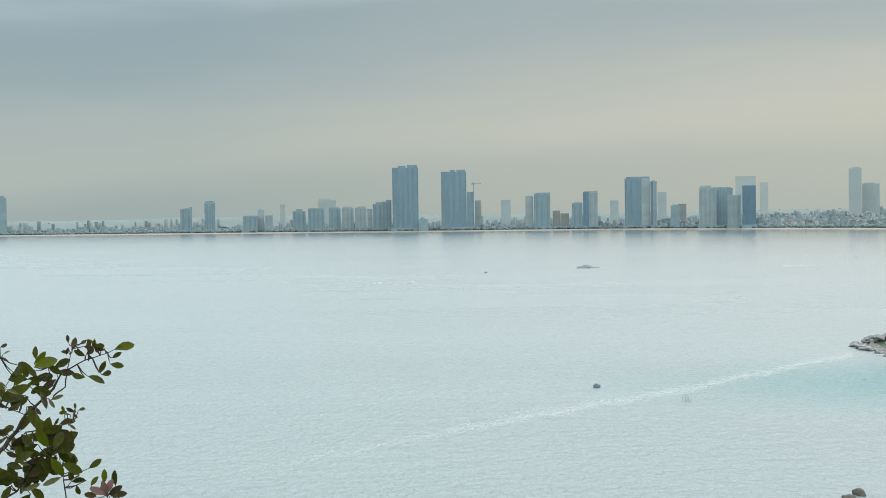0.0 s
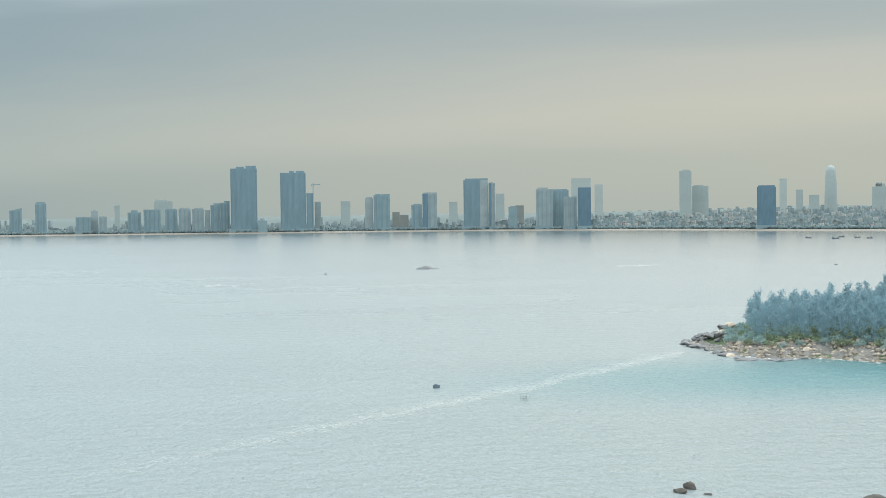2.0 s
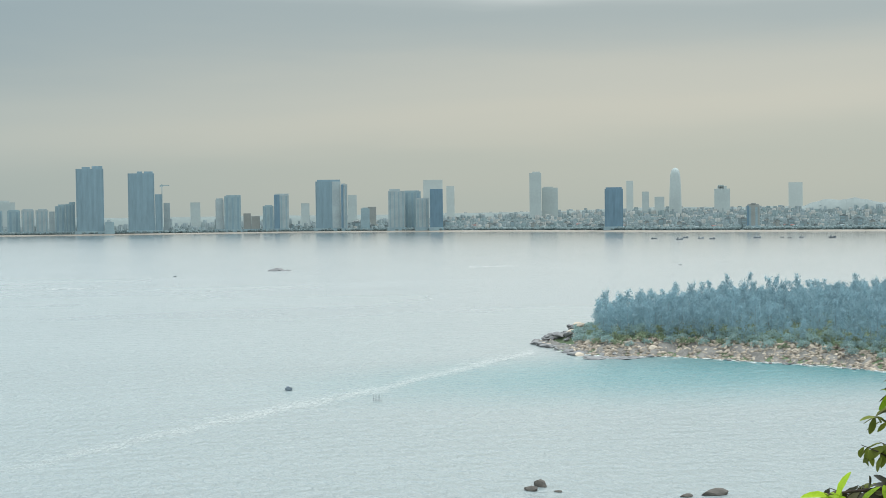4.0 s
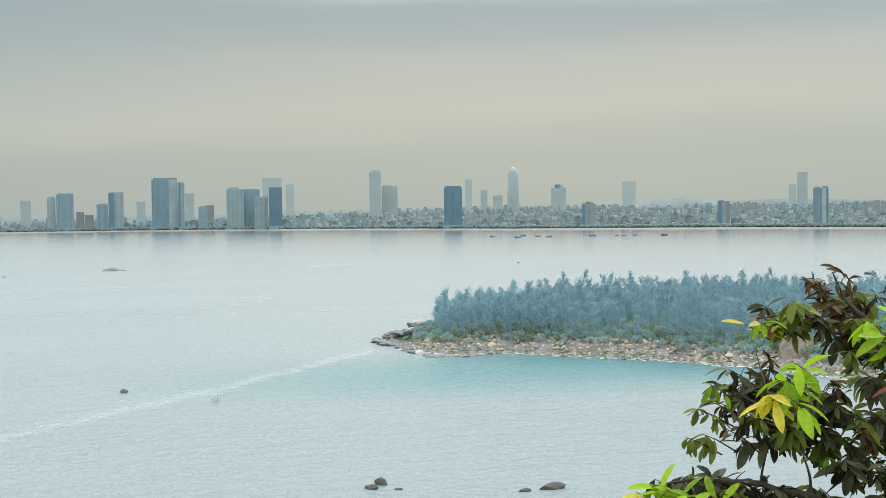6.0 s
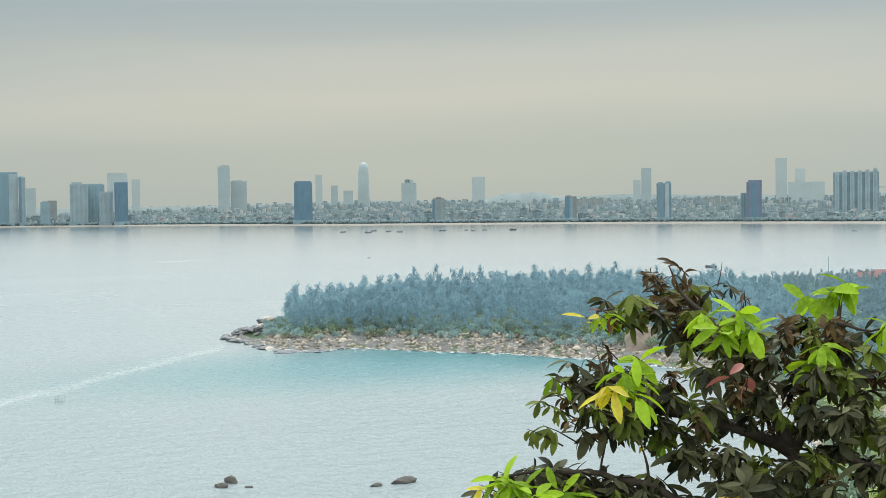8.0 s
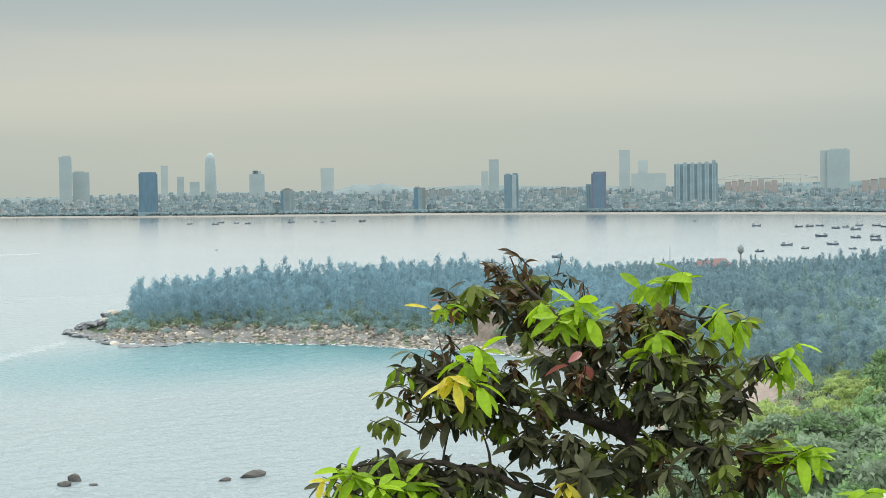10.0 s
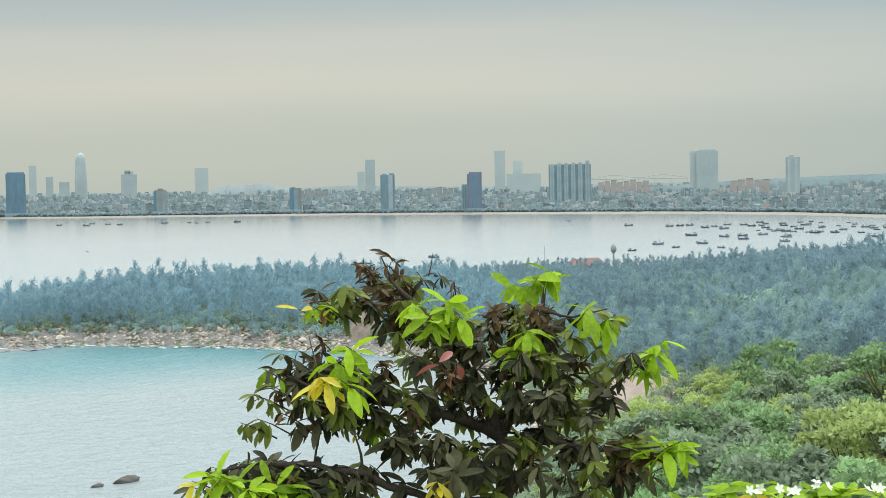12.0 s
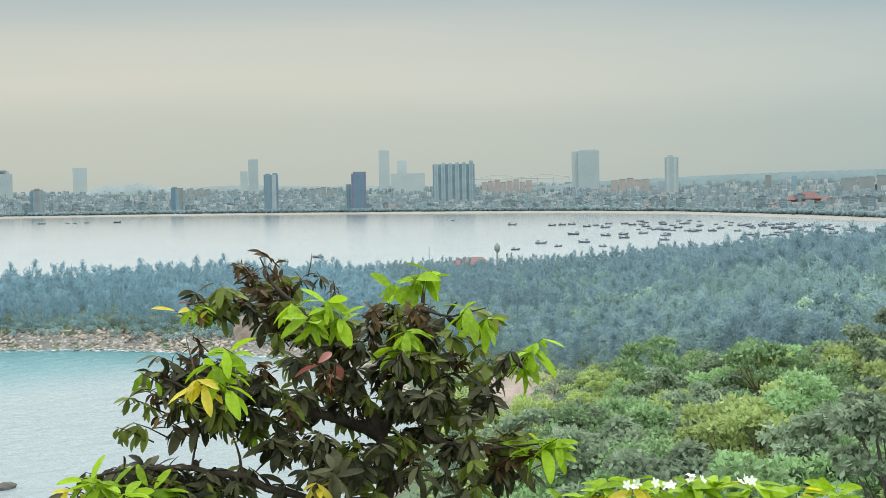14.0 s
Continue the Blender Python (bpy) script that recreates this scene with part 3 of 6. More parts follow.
def stripe_block(bearing, dist, width, tall):
    """The broad apartment block with deep vertical bays."""
    base = new("apartment_block")
    base.matrix_world = Matrix.Translation(at(bearing, dist, 2.5)) @ pose(0, 0, 0, 0, 0, -bearing)
    w = width / 2
    part("facade", box(bmesh.new(), -w, w, 2, 24, 0, tall - 3), GREY_FACADE, base)
    n = 6
    for i in range(n):
        x = -w + (i + 0.5) * width / n
        h = tall - 4 + 4 * (i / (n - 1)) + (2 if i in (1, 5) else 0)
        part("bay", box(bmesh.new(), x - width / n * 0.30, x + width / n * 0.30, -1.5, 12, 0, h), PALE_FACADE, base)
        part("window_strip", box(bmesh.new(), x - width / n * 0.10, x + width / n * 0.10, -1.9, 0, 4, h - 3), GREY_FACADE, base)
        part("roof_plant", box(bmesh.new(), x - 3, x + 3, 4, 10, h - 1, h + 2), PALE_FACADE, base)
    tagged(base, "broad white apartment block with grey vertical bays", "apartment block", "skyline towers")


stripe_block(43.31, 2700, 84, 89.5)


def long_block(b0, b1, dist, tall, mat, label, wings=5):
    base = new("housing_block")
    b = (b0 + b1) / 2
    base.matrix_world = Matrix.Translation(at(b, dist, 2.5)) @ pose(0, 0, 0, 0, 0, -b)
    width = dist * radians(b1 - b0)
    for i in range(wings):
        x0, x1 = -width / 2 + i * width / wings, -width / 2 + (i + 0.86) * width / wings
        h = tall * (0.9 + 0.1 * ((i * 7) % 3) / 2)
        wing = part("wing", box(bmesh.new(), x0, x1, 0, 14, 0, h), mat, base)
        part("roof", box(bmesh.new(), x0 - 0.5, x1 + 0.5, -0.5, 14.5, h - 0.3, h + 0.5), mat, wing)
    tagged(base, label, "housing block")


long_block(44.5, 46.65, 3300, 57, ORANGE_FACADE, "row of pale orange housing blocks", 8)
long_block(49.95, 51.6, 3100, 55, ORANGE_FACADE, "row of orange-red housing blocks", 5)
long_block(31.93, 33.06, 3500, 48, WHITE_FACADE, "row of white housing slabs", 8)
long_block(37.2, 38.4, 3400, 46, WHITE_FACADE, "row of white apartment slabs", 5)
long_block(59.3, 61.4, 2500, 49, WHITE_FACADE, "long pale warehouse roofs", 3)


def temple_hall():
    """The red-roofed halls near the right-hand beach."""
    base = new("temple_hall")
    base.matrix_world = Matrix.Translation(at(57.9, 2000, 2.5)) @ pose(0, 0, 0, 0, 0, -57.9)
    for x, w, z, h in ((-30, 14, 10, 6), (-13, 22, 13, 8), (4, 30, 15, 10), (26, 22, 10, 8), (40, 10, 8, 5)):
        hall = part("hall", box(bmesh.new(), x - w / 2, x + w / 2, 0, 16, -1, z), RED_ROOF, base)
        bm = bmesh.new()
        p = [bm.verts.new(c) for c in ((x - w * 0.6, -3, z), (x + w * 0.6, -3, z), (x + w * 0.6, 19, z), (x - w * 0.6, 19, z),
                                       (x - w * 0.3, 8, z + h), (x + w * 0.3, 8, z + h))]
        for q in ((0, 1, 5, 4), (1, 2, 5), (2, 3, 4, 5), (3, 0, 4), (3, 2, 1, 0)):
            bm.faces.new([p[i] for i in q])
        part("roof", bm, RED_ROOF, hall)
    tagged(base, "group of halls with red hipped roofs", "temple")


temple_hall()


def crane():
    base = new("tower_crane")
    base.matrix_world = Matrix.Translation(at(1.335, 3200, 2.5)) @ pose(0, 0, 0, 0, 0, -1.3)
    part("mast", box(bmesh.new(), -0.9, 0.9, -0.9, 0.9, 0, 114), GREY_FACADE, base)
    part("jib", box(bmesh.new(), -4, 17, -0.6, 0.6, 110, 111.6), GREY_FACADE, base)
    part("counterweight", box(bmesh.new(), -5, -2.5, -0.8, 0.8, 107, 110.5), GREY_FACADE, base)
    part("cab", box(bmesh.new(), 0.9, 2.9, -1, 1, 107, 109.8), PALE_FACADE, base)
    tagged(base, "tower crane beside an unfinished high-rise", "crane")


crane()


def bridge():
    base = new("bridge")
    b0, b1, d = 44.2, 48.2, 3450
    pts = [at(b0 + (b1 - b0) * i / 24, d, 66 + 7 * math.sin(math.pi * i / 12) ** 2) for i in range(25)]
    v, f = tube(pts, [0.7] * 25, 5)
    hang("arch", mesh_of("arch", v, f, FAR_FACADE), base)
    pts = [at(b0 + (b1 - b0) * i / 24, d, 63) for i in range(25)]
    v, f = tube(pts, [0.9] * 25, 5)
    hang("deck", mesh_of("deck", v, f, FAR_FACADE), base)
    for i in range(0, 25, 4):
        v, f = tube([at(b0 + (b1 - b0) * i / 24, d, 3), at(b0 + (b1 - b0) * i / 24, d, 66)], [0.7, 0.7], 5)
        hang("pylon", mesh_of("pylon", v, f, FAR_FACADE), base)
    tagged(base, "distant bridge with low pale arches", "bridge")


bridge()

# low houses: those by the beach are things of their own, the city behind them is one sheet of blocks
house_rng = random.Random(5)


def house_type(w, d, h, wall, roof, gable):
    base = new("town_house")
    part("masonry", box(bmesh.new(), -w / 2, w / 2, 0, d, -1, h), wall, base)
    bm = bmesh.new()
    if gable:
        p = [bm.verts.new(c) for c in ((-w * 0.55, -0.6, h), (w * 0.55, -0.6, h), (w * 0.55, d + 0.6, h), (-w * 0.55, d + 0.6, h),
                                       (-w * 0.55, d / 2, h + 3), (w * 0.55, d / 2, h + 3))]
        for q in ((0, 1, 5, 4), (1, 2, 5), (2, 3, 4, 5), (3, 0, 4), (3, 2, 1, 0)):
            bm.faces.new([p[i] for i in q])
    else:
        box(bm, -w / 2 - 0.4, w / 2 + 0.4, -0.4, d + 0.4, h - 0.2, h + 0.7)
        box(bm, -w * 0.2, w * 0.25, d * 0.3, d * 0.7, h + 0.5, h + 3)
    part("roof", bm, roof, base)
    for i in range(max(2, int(h / 3.6))):
        part("window_band", box(bmesh.new(), -w * 0.38, w * 0.38, -0.12, 0.2, 1.2 + i * 3.4, 2.7 + i * 3.4), GREY_FACADE, base)
    return tagged(base, "small town house with " + ("a tiled roof" if gable else "a flat roof") + " behind the beach", "house", "houses along the far shore")


kinds = [house_type(9, 12, 8, WHITE_FACADE, RED_ROOF, True), house_type(12, 12, 13, HAZED_WALLS, ROOFTOP, False),
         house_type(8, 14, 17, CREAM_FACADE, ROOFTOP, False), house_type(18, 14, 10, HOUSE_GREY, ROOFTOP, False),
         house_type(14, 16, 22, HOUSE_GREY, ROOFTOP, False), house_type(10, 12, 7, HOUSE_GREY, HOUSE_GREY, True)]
placed = 0
while placed < 230:
    b = house_rng.uniform(6, 62)
    d = shore(b) + house_rng.uniform(98, 420)
    k = kinds[placed % 6]
    k1 = house_rng.uniform(0.55, 0.85)
    m = Matrix.Translation(at(b, d, rise(b, d - shore(b)) + 0.1)) @ pose(0, 0, 0, 0, 0, -b + house_rng.uniform(-35, 35)) @ Matrix.Diagonal((k1, k1, k1, 1))
    if placed < 6:
        k.matrix_world = m
    else:
        copy_thing(k, m).matrix_world = m
    placed += 1


def far_houses(count, near, far, low, high, mats, seed, b0, b1, label):
    """Blocks of the city that are too far to tell apart, in one mesh of several haze-muted tones."""
    rng = np.random.default_rng(seed)
    unit = np.array([(-.5, -.5, 0), (.5, -.5, 0), (.5, .5, 0), (-.5, .5, 0), (-.5, -.5, 1), (.5, -.5, 1), (.5, .5, 1), (-.5, .5, 1)])
    quads = np.array([(0, 1, 5, 4), (1, 2, 6, 5), (2, 3, 7, 6), (3, 0, 4, 7), (4, 5, 6, 7)])
    vs, fs, ids = [], [], []
    for i in range(count):
        b = rng.uniform(b0, b1)
        d = shore(b) + near + (far - near) * rng.random() ** 0.8
        s = np.array([rng.uniform(4, 11), rng.uniform(5, 11), low + (high - low) * rng.random() ** 2.5])
        a = rng.uniform(0, 1.6)
        p = unit * s
        p = np.stack([p[:, 0] * math.cos(a) - p[:, 1] * math.sin(a), p[:, 0] * math.sin(a) + p[:, 1] * math.cos(a), p[:, 2]], 1)
        vs.append(p + np.array(at(b, d, rise(b, d - shore(b)) - 0.6)))
        fs.append(quads + 8 * i)
        # top faces take the dimmed roof colour
        ids += [int(rng.integers(len(mats)))] * 4 + [len(mats)]
    me = mesh_of("city_blocks", np.concatenate(vs), np.concatenate(fs), mats[0])
    for m in mats[1:] + [ROOFTOP]:
        me.materials.append(m)
    me.polygons.foreach_set("material_index", ids)
    tagged(new("city_blocks", me), label, "houses", kind="stuff")


far_houses(4600, 90, 800, 4, 13, [WHITE_FACADE, HOUSE_GREY, CREAM_FACADE, HOUSE_GREY, HAZED_WALLS, HAZED_WALLS, HAZED_WALLS, HAZED_WALLS, CITY_TREES, CITY_TREES], 3, 9, 64, "dense low white and grey houses of the coastal city")
far_houses(420, 80, 700, 5, 20, [HOUSE_GREY, HOUSE_GREY, HAZED_WALLS, HAZED_WALLS], 4, -22, 10, "low pale grey houses along the far beach")
far_houses(4200, 700, 1900, 5, 18, [WHITE_FACADE, HOUSE_GREY, HOUSE_GREY, HAZED_WALLS, HAZED_WALLS, CREAM_FACADE, CITY_TREES], 6, 8, 62, "faint rooftops of the city's far districts")
far_houses(300, 700, 1000, 8, 34, [HOUSE_GREY, HOUSE_GREY, HAZED_WALLS], 7, -22, 9, "faint low rooftops in the haze")


def shore_trees():
    """The belt of trees between the beach and the houses: clumps too far to count."""
    rng = np.random.default_rng(9)
    bm0 = bmesh.new()
    bmesh.ops.create_icosphere(bm0, subdivisions=1, radius=1)
    v0 = np.array([tuple(v.co) for v in bm0.verts])
    f0 = np.array([[v.index for v in f.verts] for f in bm0.faces])
    bm0.free()
    vs, fs = [], []
    n = 11000
    for i in range(n):
        b = rng.uniform(-22, 66)
        d = shore(b) + (rng.uniform(58, 100) if i < 4500 else rng.uniform(60, 1100))
        r = rng.uniform(1.5, 4.6) if i < 4500 else rng.uniform(2, 5)
        p = v0 * (r, r, r * rng.uniform(0.6, 1.3)) * rng.uniform(0.5, 1.3, (len(v0), 1))
        vs.append(p + np.array(at(b, d, rise(b, d - shore(b)) + r * 0.6)))
        fs.append(f0 + len(v0) * i)
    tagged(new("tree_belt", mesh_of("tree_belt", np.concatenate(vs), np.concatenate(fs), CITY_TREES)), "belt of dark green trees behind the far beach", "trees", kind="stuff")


shore_trees()


# ---- the wooded headland ----
def blades(centres, dirs, length, width, rng):
    """Narrow four-cornered tufts at the centres along the given directions: vertices and quads."""
    n = len(centres)
    d = dirs / np.linalg.norm(dirs, axis=1, keepdims=True)
    side = np.cross(d, rng.normal(size=(n, 3)))
    side /= np.linalg.norm(side, axis=1, keepdims=True) + 1e-9
    l, w = np.broadcast_to(length, (n,))[:, None], np.broadcast_to(width, (n,))[:, None]
    v = np.stack([centres, centres + d * l * 0.5 + side * w, centres + d * l, centres + d * l * 0.5 - side * w], 1)
    return v.reshape(-1, 3), np.arange(4 * n).reshape(-1, 4)


def halves(f):
    return np.concatenate([f[:, [0, 1, 2]], f[:, [0, 2, 3]]])


def needles(centres, dirs, length, width, rng):
    """Thin three-cornered tufts: vertices and triangles."""
    n = len(centres)
    d = dirs / np.linalg.norm(dirs, axis=1, keepdims=True)
    side = np.cross(d, rng.normal(size=(n, 3)))
    side *= width / (np.linalg.norm(side, axis=1, keepdims=True) + 1e-9)
    v = np.stack([centres - side, centres + side, centres + d * length[:, None]], 1)
    return v.reshape(-1, 3), np.arange(3 * n).reshape(-1, 3)


def casuarina_arrays(seed, tall, tufts):
    """A feathery she-oak: a thin trunk and plumes of drooping needles."""
    rng = np.random.default_rng(seed)
    lean = rng.normal(0, 0.04, 2)
    spine = lambda u: np.stack([lean[0] * u * tall, lean[1] * u * tall, u * tall], -1)
    tv, tf = tube([spine(np.array(u)) for u in (0, 0.25, 0.5, 0.9)], [0.15, 0.11, 0.07, 0.015], 5)
    limbs = rng.integers(17, 23)
    cv = []
    cd = []
    for k in range(limbs):
        u0 = 0.02 + 0.96 * (k + rng.random()) / limbs
        a = rng.uniform(0, 2 * math.pi)
        reach = tall * (0.27 * (1.03 - u0) ** 0.62 + 0.015) * rng.uniform(0.65, 1.25)
        n = int(tufts / limbs)
        s = rng.random(n) ** 0.7
        p = spine(np.full(n, u0)) + np.stack([np.cos(a) * reach * s, np.sin(a) * reach * s, reach * (0.65 * s - 0.35 * s * s)], 1)
        cv.append(p + rng.normal(0, 0.28 + 0.010 * tall, (n, 3)))
        cd.append(np.stack([np.cos(a) + rng.normal(0, 0.7, n), np.sin(a) + rng.normal(0, 0.7, n), rng.normal(0.9, 0.6, n)], 1))
    v, f = needles(np.concatenate(cv), np.concatenate(cd), rng.uniform(0.35, 0.9, sum(len(c) for c in cv)), 0.16, rng)
    return (tv, halves(tf)), (v, f)


def broadleaf_arrays(seed, tall, spread, leaves, leaf, hang_down=0.0):
    """A round-headed tree: trunk, forking limbs, and leaves in uneven clumps round their ends."""
    rng = np.random.default_rng(seed)
    tv, tf = tube([(0, 0, 0), (0.1, 0, tall * 0.25), (0.0, 0.15, tall * 0.5)], [tall * 0.028, tall * 0.022, tall * 0.015], 6)
    vs, fs, clumps = [tv], [tf], []
    n = rng.integers(11, 16)
    for k in range(n):
        a, up = 2 * math.pi * (k + rng.random()) / n * 2.3, rng.uniform(0.45, 1.0)
        r = spread * math.sqrt(max(0.08, 1 - ((up - 0.55) / 0.5) ** 2)) * rng.uniform(0.55, 1.0)
        end = np.array([math.cos(a) * r, math.sin(a) * r, tall * up])
        base = np.array([0, 0, tall * rng.uniform(0.2, 0.45)])
        v, f = tube([base, base * 0.4 + end * 0.6 + (0, 0, -0.3), end], [tall * 0.012, tall * 0.007, 0.02], 4)
        fs.append(f + sum(len(q) for q in vs))
        vs.append(v)
        clumps.append((end, spread * rng.uniform(0.26, 0.46)))
    cs, ds = [], []
    for end, r in clumps:
        m = int(leaves / n)
        d = rng.normal(size=(m, 3))
        d /= np.linalg.norm(d, axis=1, keepdims=True)
        d[:, 2] = np.abs(d[:, 2]) * 0.9 - 0.25
        rad = r * rng.uniform(0.55, 1.08, (m, 1))
        cs.append(end + d * rad * (1, 1, 0.75))
        ds.append(d * 0.6 + rng.normal(0, 0.6, (m, 3)) + (0, 0, -hang_down))
    v, f = blades(np.concatenate(cs), np.concatenate(ds), rng.uniform(leaf * 0.7, leaf * 1.4, sum(len(c) for c in cs)), leaf * 0.32, rng)
    return (np.concatenate(vs), np.concatenate(fs)), (v, f)


def tree_thing(name, arrays, leaf_mat, label, category, group, bark=BARK):
    (tv, tf), (v, f) = arrays
    base = new(name)
    hang("trunk", mesh_of("trunk", tv, tf, bark), base)
    hang("crown", mesh_of("crown", v, f, leaf_mat), base)
    return tagged(base, label, category, group)


wood_rng = np.random.default_rng(21)


def scatter(count, b0, b1, d0, d1, apart, test):
    """Places by chance, no two nearer than apart, where test(bearing, distance, inland) holds."""
    out, cells = [], {}
    tries = 0
    while len(out) < count and tries < count * 30:
        tries += 1
        b, d = wood_rng.uniform(b0, b1), math.sqrt(wood_rng.uniform(d0 * d0, d1 * d1))
        p = at(b, d)
        key = (int(p.x // apart), int(p.y // apart))
        near = [q for i in (-1, 0, 1) for j in (-1, 0, 1) for q in cells.get((key[0] + i, key[1] + j), ())]
        if any((p - q).length < apart for q in near):
            continue
        s = float(coast_distance(p.x, p.y))
        if test(b, d, s):
            cells.setdefault(key, []).append(p)
            out.append((p.x, p.y, float(ground_height(p.x, p.y)), b, d, s))
    return out


# height of the canopy above the ground along the headland, by bearing
def tall_at(b, d):
    far = float(np.interp(b, [17, 19, 20, 22, 25, 31, 35, 40, 46, 50, 54, 58, 64], [6.0, 8.0, 8.6, 8.6, 8.4, 8.6, 7.5, 5.0, 5.0, 6.3, 7.6, 8.4, 9.0]))
    return far + float(np.interp(d, [400, 540], [2.5, 0.0]) if b > 37 else 0.0)


def dark_wood(b, d, s):
    edge = np.interp(b, [17, 30, 40, 46, 50, 55, 60, 70], [330, 330, 300, 255, 225, 205, 192, 185])
    return s > (10 if b < 36 else 14) and d > edge and b > 19.65


GROWN = [casuarina_arrays(100 + i, 10.0, 560) for i in range(7)]
sites = scatter(3900, 17, 66, 185, 640, 3.15, dark_wood)
front = sorted(sites, key=lambda s: s[4] + 6 * max(0, s[3] - 45))[:170]
chosen = set((s[0], s[1]) for s in front)
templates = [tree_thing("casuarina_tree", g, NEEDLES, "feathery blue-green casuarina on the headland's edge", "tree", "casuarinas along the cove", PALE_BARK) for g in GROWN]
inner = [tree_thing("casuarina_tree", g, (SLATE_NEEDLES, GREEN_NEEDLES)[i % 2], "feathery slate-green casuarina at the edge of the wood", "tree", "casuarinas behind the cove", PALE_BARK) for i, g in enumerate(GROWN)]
unused = {"sea": list(templates), "land": list(inner)}
for i, (x, y, z, b, d, s) in enumerate(front):
    k = tall_at(b, d) / 10 * wood_rng.uniform(0.75, 1.2)
    m = Matrix.Translation((x, y, z - 0.3)) @ Matrix.Rotation(wood_rng.uniform(0, 6.28), 4, "Z")
    kin, left = (templates, unused["sea"]) if b < 40.5 else (inner, unused["land"])
    ob = left.pop() if left else copy_thing(kin[i % 7], m)
    ob.matrix_world = m @ Matrix.Diagonal((k, k, k, 1))


def wood_mesh(name, where, arrays, mats, label, size):
    """Many trees of a wood as one object: trunks and crowns."""
    vs, fs, ids, count = [], [], [], 0
    for i, (x, y, z, b, d, s) in enumerate(where):
        k, a = size(b, d) * wood_rng.uniform(0.72, 1.05), wood_rng.uniform(0, 6.28)
        high = wood_rng.uniform(0.85, 1.15) if wood_rng.random() < 0.85 else wood_rng.uniform(1.2, 1.45)
        for j, (v, f) in enumerate(arrays[i % len(arrays)]):
            q = v * (k, k, k * high)
            q = np.stack([q[:, 0] * math.cos(a) - q[:, 1] * math.sin(a), q[:, 0] * math.sin(a) + q[:, 1] * math.cos(a), q[:, 2]], 1)
            vs.append(q + (x, y, z - 0.3))
            fs.append(f + count)
            ids.append(np.full(len(f), j))
            count += len(v)
    me = mesh_of(name, np.concatenate(vs), np.concatenate(fs), mats[0])
    me.materials.append(mats[1])
    me.polygons.foreach_set("material_index", np.concatenate(ids).astype(np.int32))
    tagged(new(name, me), label, "woods", kind="stuff")


rest = [q for q in sites if (q[0], q[1]) not in chosen]


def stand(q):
    """Which haze tone a tree is painted: blue-green on the headland, slate far behind, greener near."""
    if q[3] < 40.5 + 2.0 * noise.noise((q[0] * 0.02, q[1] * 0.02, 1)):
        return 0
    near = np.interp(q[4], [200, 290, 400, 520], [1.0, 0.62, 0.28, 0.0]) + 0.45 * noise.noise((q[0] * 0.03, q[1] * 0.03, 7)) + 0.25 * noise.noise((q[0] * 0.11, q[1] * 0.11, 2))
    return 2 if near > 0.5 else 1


def height_in_wood(b, d):
    p = at(b, d)
    swell = 0.22 * noise.noise((p.x * 0.045, p.y * 0.045, 3)) if b > 40 else 0.0
    return tall_at(b, d) / 10 * (1.06 + swell)


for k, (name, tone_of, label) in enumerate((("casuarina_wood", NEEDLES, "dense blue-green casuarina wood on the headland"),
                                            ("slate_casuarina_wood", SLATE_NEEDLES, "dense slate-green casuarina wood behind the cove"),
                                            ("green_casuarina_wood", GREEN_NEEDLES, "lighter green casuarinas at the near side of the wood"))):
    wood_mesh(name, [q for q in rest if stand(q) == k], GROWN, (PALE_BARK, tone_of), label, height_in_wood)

# mixed broadleaf trees between the cove and the lookout's slope
MIXED = [(broadleaf_arrays(40, 9.5, 4.2, 2600, 0.55), BROADLEAF, "round-headed bright green broadleaf tree on the slope"),
         (broadleaf_arrays(41, 8.0, 3.6, 2400, 0.5), BROADLEAF, "dense green broadleaf tree on the slope"),
         (broadleaf_arrays(42, 7.0, 4.0, 2200, 0.5), YELLOW_LEAF, "spreading yellow-green tree above the cove"),
         (broadleaf_arrays(43, 8.5, 3.0, 2000, 0.5, 0.5), OLIVE_LEAF, "olive-grey tree with thin drooping foliage"),
         (broadleaf_arrays(44, 6.0, 3.4, 2400, 0.45, 0.3), VINE_LEAF, "tree smothered by pale green creepers"),
         (broadleaf_arrays(45, 10.0, 3.2, 2300, 0.5, 0.4), OLIVE_LEAF, "tall olive-green tree with sparse twigs"),
         (broadleaf_arrays(46, 7.5, 3.6, 2400, 0.5), BROADLEAF, "leafy mid-green tree on the hillside")]
mixed_things = [tree_thing("broadleaf_tree", a, m, l, "tree", "hillside trees") for a, m, l in MIXED]
spots = scatter(230, 42, 70, 82, 262, 5.0, lambda b, d, s: s > 6 and not dark_wood(b, d, s) and not (d > 195 and b < 48.5) and not (d < 150 and b < 45.5))
for i, (x, y, z, b, d, s) in enumerate(spots):
    k = wood_rng.uniform(0.5, 0.95) if d > 190 else wood_rng.uniform(0.6, 1.3)
    if d > 190:
        j = wood_rng.choice([0, 2, 2, 2, 4, 6])
    else:
        j = wood_rng.choice([0, 0, 1, 3, 3, 4, 5, 6, 2])
    if b < 50 and d > 160:
        j, k = 2, k * 0.75
    m = Matrix.Translation((x, y, z - 0.3)) @ Matrix.Rotation(wood_rng.uniform(0, 6.28), 4, "Z")
    ob = mixed_things[i] if i < 7 else copy_thing(mixed_things[j], m)
    ob.matrix_world = m @ Matrix.Diagonal((k, k, k, 1))

